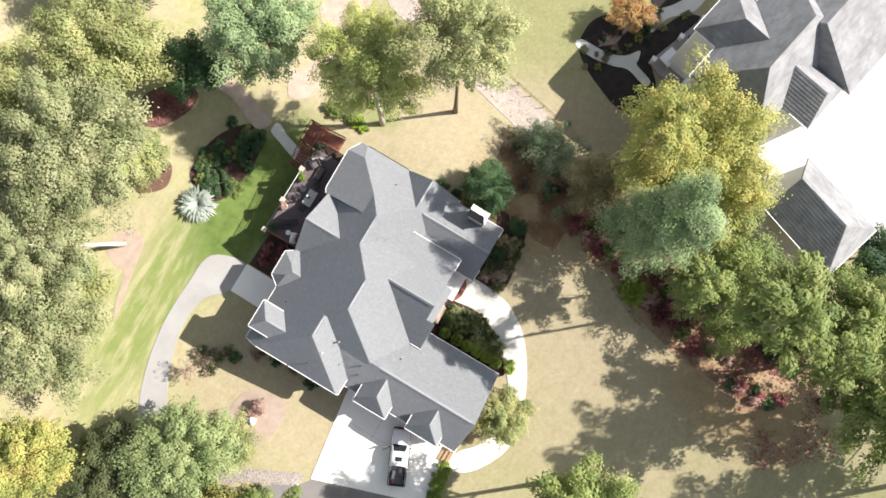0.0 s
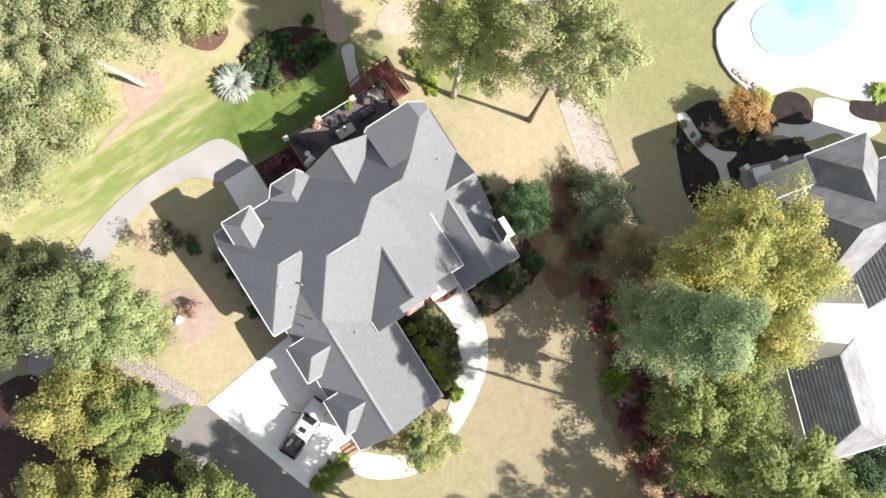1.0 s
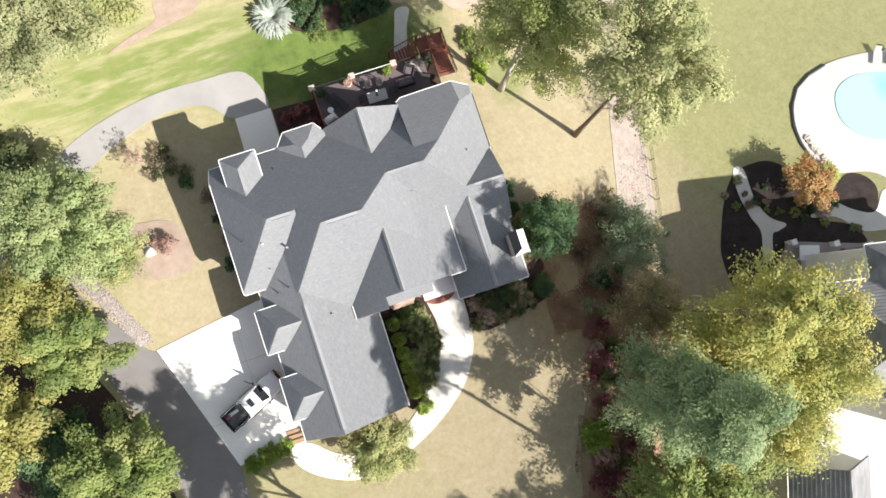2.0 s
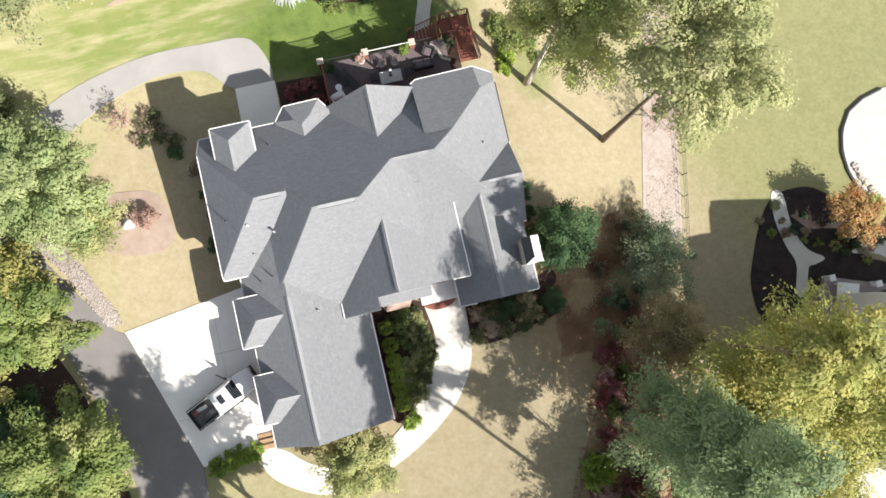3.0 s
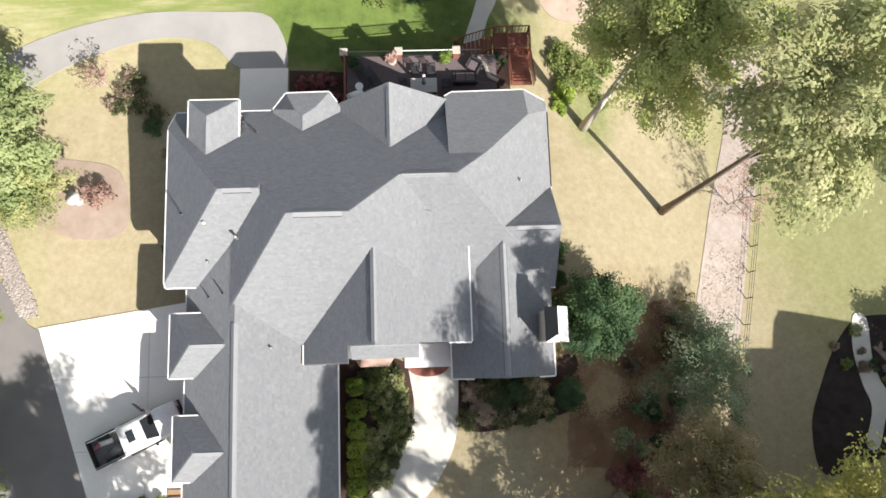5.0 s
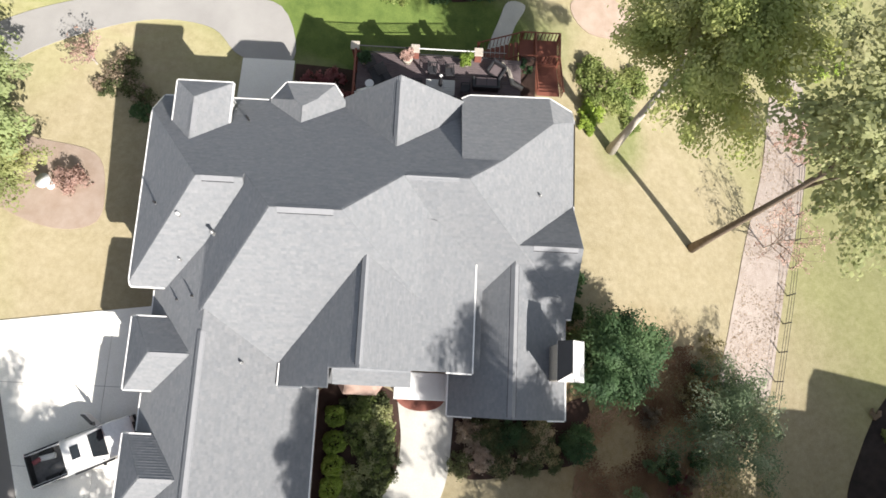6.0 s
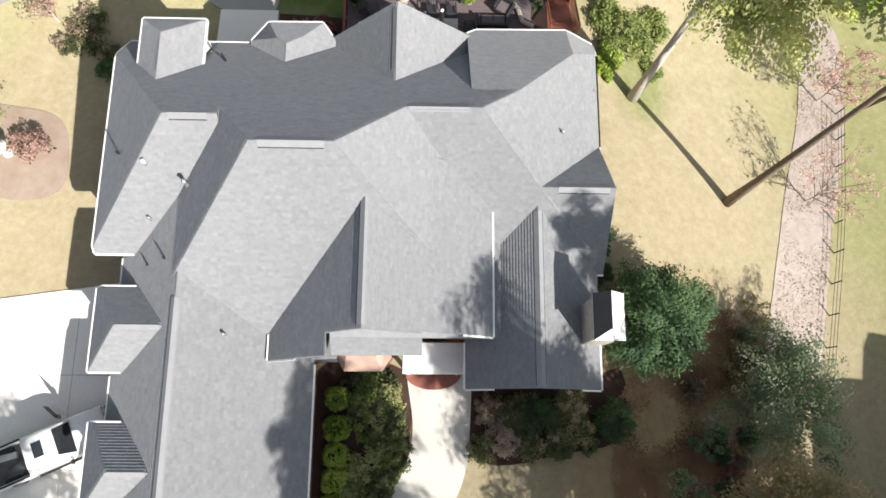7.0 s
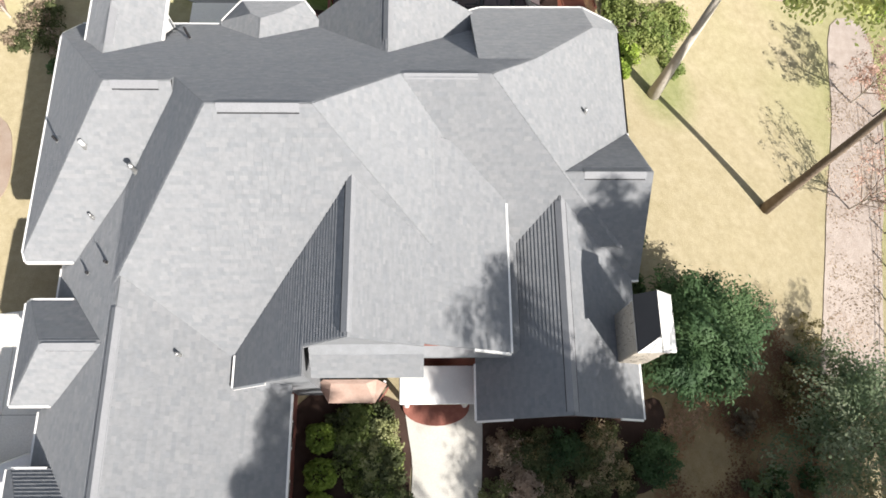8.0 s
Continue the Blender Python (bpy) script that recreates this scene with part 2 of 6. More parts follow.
def box_bm(x0, y0, z0, x1, y1, z1, bev=0.0, bm=None, mat=None):
    bm = bm or bmesh.new()
    m = Matrix.Translation(((x0 + x1) / 2, (y0 + y1) / 2, (z0 + z1) / 2)) @ Matrix.Diagonal((abs(x1 - x0), abs(y1 - y0), abs(z1 - z0), 1))
    if mat is not None:
        m = mat @ m
    made = bmesh.ops.create_cube(bm, size=1.0, matrix=m)
    if bev:
        es = {e for v in made["verts"] for e in v.link_edges}
        bmesh.ops.bevel(bm, geom=list(es), offset=bev, segments=2, affect="EDGES", profile=0.5)
    return bm


def tube_bm(points, radii, sides=7, bm=None):
    bm = bm or bmesh.new()
    rings = []
    pts = [Vector(p) for p in points]
    for i, p in enumerate(pts):
        d = (pts[min(i + 1, len(pts) - 1)] - pts[max(i - 1, 0)]).normalized()
        q = d.to_track_quat("Z", "Y")
        rings.append([bm.verts.new(p + q @ Vector((radii[i] * math.cos(a), radii[i] * math.sin(a), 0))) for a in [2 * math.pi * k / sides for k in range(sides)]])
    for a, b in zip(rings, rings[1:]):
        for k in range(sides):
            bm.faces.new((a[k], a[(k + 1) % sides], b[(k + 1) % sides], b[k]))
    bm.faces.new(rings[0][::-1])
    bm.faces.new(rings[-1])
    return bm


def smoothstep(t):
    t = min(1.0, max(0.0, t))
    return t * t * (3 - 2 * t)


def terrain(x, y):
    """Height of the land: level round the garage court, falling to the east and to the north."""
    return -7.0 * smoothstep((x - 3) / 24) - (1.8 + 1.2 * smoothstep((x + 8) / 10)) * smoothstep((y - 5) / 15) * (1 - 0.6 * smoothstep((x - 3) / 24))


def curve_pts(pts, n=6, closed=True):
    """A smooth closed or open line through points."""
    out, k = [], len(pts)
    for i in range(k if closed else k - 1):
        p = [Vector((*pts[(i + j) % k if closed else min(max(i + j, 0), k - 1)], 0)) for j in (-1, 0, 1, 2)]
        for s in range(n):
            t = s / n
            v = 0.5 * (2 * p[1] + (p[2] - p[0]) * t + (2 * p[0] - 5 * p[1] + 4 * p[2] - p[3]) * t * t + (3 * p[1] - p[0] - 3 * p[2] + p[3]) * t ** 3)
            out.append((v.x, v.y))
    if not closed:
        out.append(tuple(pts[-1]))
    return out


def drape(name, poly, off, mat, parent=None, step=1.0, skirt=0.25, smooth=False):
    """A sheet with thickness that lies on the land inside a polygon."""
    bm = bmesh.new()
    bm.faces.new([bm.verts.new((x, y, 0)) for x, y in poly])
    bmesh.ops.triangulate(bm, faces=bm.faces)
    xs, ys = [p[0] for p in poly], [p[1] for p in poly]
    for axis, lo, hi in ((0, min(xs), max(xs)), (1, min(ys), max(ys))):
        k = math.ceil(lo / step) * step
        while k < hi:
            co, no = [0, 0, 0], [0, 0, 0]
            co[axis], no[axis] = k, 1
            bmesh.ops.bisect_plane(bm, geom=bm.verts[:] + bm.edges[:] + bm.faces[:], plane_co=co, plane_no=no)
            k += step
    bmesh.ops.recalc_face_normals(bm, faces=bm.faces)
    if bm.faces and next(iter(bm.faces)).normal.z < 0:
        bmesh.ops.reverse_faces(bm, faces=bm.faces)
    edge = [e for e in bm.edges if e.is_boundary]
    ext = bmesh.ops.extrude_edge_only(bm, edges=edge)
    low = {v for v in ext["geom"] if isinstance(v, bmesh.types.BMVert)}
    for v in bm.verts:
        v.co.z = terrain(v.co.x, v.co.y) + off - (skirt if v in low else 0)
    return part(name, bm, mat, parent)


# ---- the land ----
def build_ground():
    xs = [-700, -420, -260, -170, -120, -95, -80, -72] + list(range(-68, 79)) + [86, 95, 110, 140, 190, 280, 430, 700]
    ys = [-700, -420, -260, -170, -120, -95, -80, -72] + list(range(-68, 69)) + [72, 80, 95, 120, 170, 260, 420, 700]
    verts = [(x, y, terrain(x, y)) for y in ys for x in xs]
    n = len(xs)
    faces = [(j * n + i, j * n + i + 1, (j + 1) * n + i + 1, (j + 1) * n + i) for j in range(len(ys) - 1) for i in range(n - 1)]
    m, nt, bs = nodes_of("lawn", 0.95)
    bs.inputs["Diffuse Roughness"].default_value = 0.8
    pos = nt.nodes.new("ShaderNodeNewGeometry").outputs["Position"]

    def blob(x, y, rx, ry, soft=0.35):
        """1 inside an ellipse of the plan, 0 outside, with an uneven edge."""
        mp = nt.nodes.new("ShaderNodeMapping")
        mp.inputs["Location"].default_value = (-x / rx, -y / ry, 0)
        mp.inputs["Scale"].default_value = (1 / rx, 1 / ry, 0)
        nt.links.new(pos, mp.inputs["Vector"])
        ln = nt.nodes.new("ShaderNodeVectorMath")
        ln.operation = "LENGTH"
        nt.links.new(mp.outputs[0], ln.inputs[0])
        ad = nt.nodes.new("ShaderNodeMath")
        ad.operation = "MULTIPLY_ADD"
        nt.links.new(noise_tex(nt, 0.25, 4.0, 0.6, pos), ad.inputs[0])
        ad.inputs[1].default_value = 0.5
        nt.links.new(ln.outputs["Value"], ad.inputs[2])
        r = nt.nodes.new("ShaderNodeMapRange")
        r.inputs["From Min"].default_value, r.inputs["From Max"].default_value = 1.25 - soft, 1.25 + soft
        r.inputs["To Min"].default_value, r.inputs["To Max"].default_value = 1, 0
        nt.links.new(ad.outputs[0], r.inputs["Value"])
        return r.outputs["Result"]

    big, mid, fine = noise_tex(nt, 0.12, 3.0, 0.6, pos), noise_tex(nt, 0.9, 4.0, 0.65, pos), noise_tex(nt, 14.0, 4.0, 0.7, pos)
    straw = ramp_mix(nt, mid, (0.34, 0.277, 0.175), (0.425, 0.356, 0.25), 0.3, 0.7)
    olive = ramp_mix(nt, mid, (0.225, 0.245, 0.08), (0.315, 0.325, 0.13), 0.3, 0.7)
    green = ramp_mix(nt, mid, (0.06, 0.105, 0.018), (0.15, 0.205, 0.045), 0.3, 0.7)
    base = mix_col(nt, ramp_mix(nt, big, (0, 0, 0), (1, 1, 1), 0.4, 0.65), olive, straw)
    c = mix_col(nt, blob(10, -8, 24, 34), base, straw)
    c = mix_col(nt, blob(40, 14, 18, 20, 0.2), c, olive)
    c = mix_col(nt, blob(-20, 8, 7, 14), c, straw)
    leafy = ramp_mix(nt, mid, (0.25, 0.15, 0.072), (0.39, 0.25, 0.125), 0.3, 0.7)
    c = mix_col(nt, blob(12.2, -5.2, 7.0, 7.4, 0.3), c, leafy)
    c = mix_col(nt, blob(4.5, -33, 5.5, 8, 0.4), c, leafy)
    c = mix_col(nt, blob(-5.4, 25.4, 1.5, 1.5, 0.4), c, straw)
    c = mix_col(nt, blob(11.4, 15.2, 1.7, 2.6, 0.4), c, mix_col(nt, 0.5, olive, green))
    c = mix_col(nt, 0.25, c, ramp_mix(nt, fine, (0.14, 0.13, 0.06), (0.46, 0.43, 0.25), 0.3, 0.72))
    c = mix_col(nt, 0.22, c, ramp_mix(nt, noise_tex(nt, 2.6, 5.0, 0.7, pos), (0.20, 0.185, 0.08), (0.46, 0.41, 0.265), 0.36, 0.62))
    mp = nt.nodes.new("ShaderNodeMapping")
    mp.inputs["Rotation"].default_value = (0, 0, radians(-28))
    mp.inputs["Scale"].default_value = (0.22, 1.1, 1)
    nt.links.new(pos, mp.inputs["Vector"])
    streak = noise_tex(nt, 1.0, 5.0, 0.65, mp.outputs[0])
    west = nt.nodes.new("ShaderNodeMath")
    west.operation = "MULTIPLY"
    nt.links.new(blob(-18, 26, 20, 9), west.inputs[0])
    nt.links.new(ramp_mix(nt, streak, (0, 0, 0), (0.85, 0.85, 0.85), 0.45, 0.64), west.inputs[1])
    c = mix_col(nt, blob(-18, 25.0, 13, 3.6, 0.4), c, mix_col(nt, ramp_mix(nt, mid, (0.2, 0.2, 0.2), (0.85, 0.85, 0.85), 0.35, 0.65), olive, green))
    c = mix_col(nt, west.outputs[0], c, (0.36, 0.335, 0.19))
    vivid = mix_col(nt, 0.25, green, ramp_mix(nt, fine, (0.03, 0.06, 0.01), (0.22, 0.29, 0.07), 0.3, 0.72))
    c = mix_col(nt, blob(-3.5, 21.6, 10, 4.6, 0.25), c, vivid)
    nt.links.new(c, bs.inputs["Base Color"])
    bump(nt, bs, fine, 0.7, 0.05)
    ob = mesh_ob("ground", verts, faces, m, smooth=True)
    return tagged(ob, "straw-coloured and green autumn lawn on sloping land", "lawn", kind="structure")


build_ground()


# ---- roofs: each one the lowest of its slopes over a convex plan ----
def slope(px, py, pz, dx, dy, pitch):
    """A slope through a point that falls towards (dx, dy)."""
    n = math.hypot(dx, dy)
    dx, dy = dx / n, dy / n
    return (-pitch * dx, -pitch * dy, pz + pitch * (dx * px + dy * py), dx, dy, pitch)


def z_of(s, x, y):
    return s[0] * x + s[1] * y + s[2]


def roof_z(r, x, y):
    return min(z_of(s, x, y) for s in r["slopes"])


def inside(poly, x, y, pad=0.0):
    for (ax, ay), (bx, by) in zip(poly, poly[1:] + poly[:1]):
        if ((bx - ax) * (y - ay) - (by - ay) * (x - ax)) / math.hypot(bx - ax, by - ay) < -pad:
            return False
    return True


def clip(poly, f):
    """The part of a polygon where f(x, y) >= 0 (f is linear)."""
    out = []
    for p, q in zip(poly, poly[1:] + poly[:1]):
        fp, fq = f(*p), f(*q)
        if fp >= 0:
            out.append(p)
        if (fp > 0 > fq) or (fp < 0 < fq):
            t = fp / (fp - fq)
            out.append((p[0] + t * (q[0] - p[0]), p[1] + t * (q[1] - p[1])))
    return out


def inset(poly, d):
    out = []
    k = len(poly)
    for i in range(k):
        a, b, c = Vector(poly[i - 1]), Vector(poly[i]), Vector(poly[(i + 1) % k])
        e1, e2 = (b - a).normalized(), (c - b).normalized()
        n1, n2 = Vector((-e1.y, e1.x)), Vector((-e2.y, e2.x))
        m = (n1 + n2) / (1 + n1.dot(n2))
        out.append((b.x + m.x * d, b.y + m.y * d))
    return out


def rect(x0, x1, y0, y1):
    return [(x0, y0), (x1, y0), (x1, y1), (x0, y1)]


def make_roof(roofs, owner, wall_mat, base_z, course=0.15, tab=0.26, shingles=True, mat=None, single=None):
    """Underlay, lapped shingle tabs, walls and white edges for a set of roofs that run into one another."""
    rnd = random.Random(5)
    for ri, r in enumerate(roofs):
        others = [o for o in roofs if o is not r]

        def hidden(x, y, z, pad=0.06):
            return any(inside(o["plan"], x, y) and roof_z(o, x, y) > z + pad for o in others)

        dv, df, sv, sf, singles = [], [], [], [], []
        for s in r["slopes"]:
            poly = r["plan"]
            for o in r["slopes"]:
                if o is not s and poly:
                    poly = clip(poly, lambda x, y, o=o: z_of(o, x, y) - z_of(s, x, y))
            if len(poly) < 3:
                continue
            k = len(dv)
            dv += [(x, y, z_of(s, x, y)) for x, y in poly]
            df.append(list(range(k, k + len(poly))))
            if not shingles:
                continue
            # lapped tabs; v runs up the slope from the lowest edge, u along it
            dx, dy, pitch = s[3], s[4], s[5]
            L = math.hypot(1, pitch)
            uv = [(x * -dy + y * dx, -(x * dx + y * dy) * L) for x, y in poly]
            u0, u1 = min(p[0] for p in uv), max(p[0] for p in uv)
            v0, v1 = min(p[1] for p in uv), max(p[1] for p in uv)
            nz = Vector((dx * pitch, dy * pitch, 1)).normalized()
            row = 0
            v = v0
            while v < v1:
                u = u0 - rnd.random() * tab
                row_lift = 0.027 + rnd.uniform(-0.0007, 0.0007)
                while u < u1:
                    w = tab * rnd.uniform(0.55, 1.35)
                    cell = [(u, v), (u + w - 0.004, v), (u + w - 0.004, v + course), (u, v + course)]
                    full = True
                    for p, q in zip(uv, uv[1:] + uv[:1]):
                        ex, ey = q[0] - p[0], q[1] - p[1]
                        cell2 = clip(cell, lambda a, b, p=p, ex=ex, ey=ey: ex * (b - p[1]) - ey * (a - p[0]))
                        if len(cell2) < 3:
                            cell = []
                            break
                        cell = cell2
                    u += w
                    if not cell:
                        continue
                    cx, cy = sum(p[0] for p in cell) / len(cell), sum(p[1] for p in cell) / len(cell)
                    X, Y = cx * -dy - cy / L * dx, cx * dx - cy / L * dy
                    if hidden(X, Y, z_of(s, X, Y)):
                        continue
                    lift = row_lift + rnd.uniform(-0.0015, 0.0015)
                    if single and len(cell) == 4 and len(singles) < 300 and single(X, Y) and abs(cell[1][0] - cell[0][0] - w + 0.006) < 1e-6 and abs(cell[2][1] - v - course) < 1e-6:
                        singles.append((s, u - w, v, w, lift))
                        continue
                    k = len(sv)
                    low = []
                    for i, (a, b) in enumerate(cell):
                        x, y = a * -dy - b / L * dx, a * dx - b / L * dy
                        base = Vector((x, y, z_of(s, x, y)))
                        sv.append(base + nz * (lift * (1 - (b - v) / course) + 0.003))
                        if abs(b - v) < 1e-6:
                            low.append((i, base))
                    sf.append(list(range(k, k + len(cell))))
                    if len(low) >= 2:
                        (i, bi), (j, bj) = low[0], low[-1]
                        m = len(sv)
                        sv += [bi - nz * 0.004, bj - nz * 0.004]
                        sf.append((k + i, m, m + 1, k + j))
                v += course
                row += 1
        # the edge all round: fascia down, and the flat underside
        plan = r["plan"]
        ring = []
        for p, q in zip(plan, plan[1:] + plan[:1]):
            n = max(2, int(math.hypot(q[0] - p[0], q[1] - p[1]) / 0.25))
            ring += [(p[0] + (q[0] - p[0]) * i / n, p[1] + (q[1] - p[1]) * i / n) for i in range(n)]
        k = len(dv)
        dv += [(x, y, roof_z(r, x, y) - 0.002) for x, y in ring] + [(x, y, roof_z(r, x, y) - 0.20) for x, y in ring]
        n = len(ring)
        df += [(k + i, k + n + i, k + n + (i + 1) % n, k + (i + 1) % n) for i in range(n)]
        ob = mesh_ob("roof", dv, df, M_DECK, owner)
        bm = bmesh.new()
        bm.from_mesh(ob.data)
        bmesh.ops.remove_doubles(bm, verts=bm.verts, dist=0.01)
        bm.to_mesh(ob.data)
        bm.free()
        r["object"] = ob
        if sv:
            sh = mesh_ob("shingles", sv, sf, mat or M_SHINGLE, ob)
            tagged(sh, "lapped grey shingles", kind="stuff")
        shared = {}
        for s, u, v, w, lift in singles:
            dx, dy, pitch = s[3], s[4], s[5]
            L = math.hypot(1, pitch)
            key = (round(w, 2), round(lift, 3))
            if key not in shared:
                a, c = key[0] - 0.006, course
                me = bpy.data.meshes.new("shingle")
                me.from_pydata([(0, 0, lift), (a, 0, lift), (a, c, 0.003), (0, c, 0.003), (0, 0, -0.004), (a, 0, -0.004), (a, c, -0.004), (0, c, -0.004)], [], [(0, 1, 2, 3), (0, 4, 5, 1), (1, 5, 6, 2), (2, 6, 7, 3), (3, 7, 4, 0)])
                me.materials.append(M_SHINGLE_ONE)
                shared[key] = me
            x, y = u * -dy - v / L * dx, u * dx - v / L * dy
            eu, ev = Vector((-dy, dx, 0)), Vector((-dx / L, -dy / L, pitch / L))
            en = eu.cross(ev)
            one = new("shingle", shared[key])
            one.parent = ob
            one.matrix_local = Matrix(((eu.x, ev.x, en.x, x), (eu.y, ev.y, en.y, y), (eu.z, ev.z, en.z, z_of(s, x, y)), (0, 0, 0, 1)))
        # walls under it
        wp = inset(plan, r.get("over", 0.40))
        ring = []
        for p, q in zip(wp, wp[1:] + wp[:1]):
            n = max(2, int(math.hypot(q[0] - p[0], q[1] - p[1]) / 0.25))
            ring += [(p[0] + (q[0] - p[0]) * i / n, p[1] + (q[1] - p[1]) * i / n) for i in range(n)]
        n = len(ring)
        low = r.get("low", base_z)
        wv = [(x, y, roof_z(r, x, y) - 0.05) for x, y in ring] + [(x, y, low) for x, y in ring]
        wf = [(i, n + i, n + (i + 1) % n, (i + 1) % n) for i in range(n)] + [tuple(range(n, 2 * n))]
        mesh_ob("wall", wv, wf, r.get("wall", wall_mat), owner)
        # white edges on the sides that show them: (side, from, to) in parts of its length
        for side, f0, f1 in r.get("trim", ()):
            p, q = Vector(plan[side]), Vector(plan[(side + 1) % len(plan)])
            m = max(2, int((q - p).length / 0.3))
            out = (q - p).normalized()
            out = Vector((out.y, -out.x))
            runs = [[]]
            for i in range(m + 1):
                t = f0 + (f1 - f0) * i / m
                a = p + (q - p) * t
                z = roof_z(r, a.x, a.y)
                if hidden(a.x, a.y, z, -0.02):
                    runs.append([])
                else:
                    runs[-1].append((a, z))
            for run in runs:
                if len(run) < 2:
                    continue
                tv, tf = [], [(0, 1, 2, 3)]
                for k, (a, z) in enumerate(run):
                    b = a + out * 0.07
                    tv += [(a.x, a.y, z + 0.035), (b.x, b.y, z + 0.035), (b.x, b.y, z - 0.13), (a.x, a.y, z - 0.13)]
                    if k:
                        tf += [(4 * k - 4 + c, 4 * k - 4 + (c + 1) % 4, 4 * k + (c + 1) % 4, 4 * k + c) for c in range(4)]
                tf.append(tuple(len(tv) - 4 + c for c in range(4)))
                tagged(mesh_ob("gutter", tv, tf, M_WHITE, ob), "white painted gutter and fascia")


def ridge_vent(p, q, half=0.26, owner=None, drop=0.95):
    """A raised cap along a ridge."""
    p, q = Vector(p), Vector(q)
    d = (q - p).normalized()
    s = Vector((d.y, -d.x, 0)).normalized()
    bm = bmesh.new()
    rows = []
    for e in (p, q):
        rows.append([bm.verts.new(e + s * a * half + Vector((0, 0, z - abs(a) * half * drop))) for a, z in ((-1, 0.022), (-1, 0.042), (0, 0.046), (1, 0.042), (1, 0.022), (0, 0.028))])
    for i in range(6):
        bm.faces.new((rows[0][i], rows[0][(i + 1) % 6], rows[1][(i + 1) % 6], rows[1][i]))
    bm.faces.new(rows[0][::-1])
    bm.faces.new(rows[1])
    v = part("ridge_vent", bm, M_VENT, owner, "raised shingled ridge vent")
    # the dark air slot under the cap, set back from its edge
    bm = bmesh.new()
    rows = []
    for e in (p + d * 0.02, q - d * 0.02):
        rows.append([bm.verts.new(e + s * a * (half + 0.03) + Vector((0, 0, z - abs(a) * (half + 0.03) * drop))) for a, z in ((-1, -0.03), (-1, 0.021), (0, 0.024), (1, 0.021), (1, -0.03))])
    for i in range(4):
        bm.faces.new((rows[0][i], rows[0][i + 1], rows[1][i + 1], rows[1][i]))
    bm.faces.new(rows[0][::-1])
    bm.faces.new(rows[1])
    part("air_slot", bm, M_DARK, v, "dark air slot under the cap")
    return v


house = tagged(new("house"), "large red-brick house under a many-hipped grey shingle roof with white gutters", "house")
N0 = slope(0, 5.33, 11.24, 0, 1, 0.95)
S0 = slope(0, 5.33, 11.24, 0, -1, 1.0)
W0 = slope(-7.7, 0, 11.24, -1, 0, 1.12)
WG = slope(-11.2, 0, 7.25, -1, 0, 0.90)
E0 = slope(-4.65, 0, 11.24, 1, 0, 0.93)
S1 = slope(0, 7.74, 8.96, 0, -1, 0.82)
E1 = slope(3.03, 0, 7.15, 1, 0, 0.82)
ENT_E = slope(-3.6, 0, 9.7, 1, 0, 0.70)
EZ, DZ = 4.75, 1.15


def dormer(x0, x1, y0, y1):
    return {"plan": rect(x0, x1, y0, y1), "slopes": [slope(x0, 0, EZ, -1, 0, DZ), slope(0, y1, EZ + 0.44, 0, 1, 0.9), slope(0, y0, EZ, 0, -1, DZ)],
            "trim": [(3, 0, 1), (2, 0.45, 1), (0, 0, 0.55)], "low": 0.0, "over": 0.3}


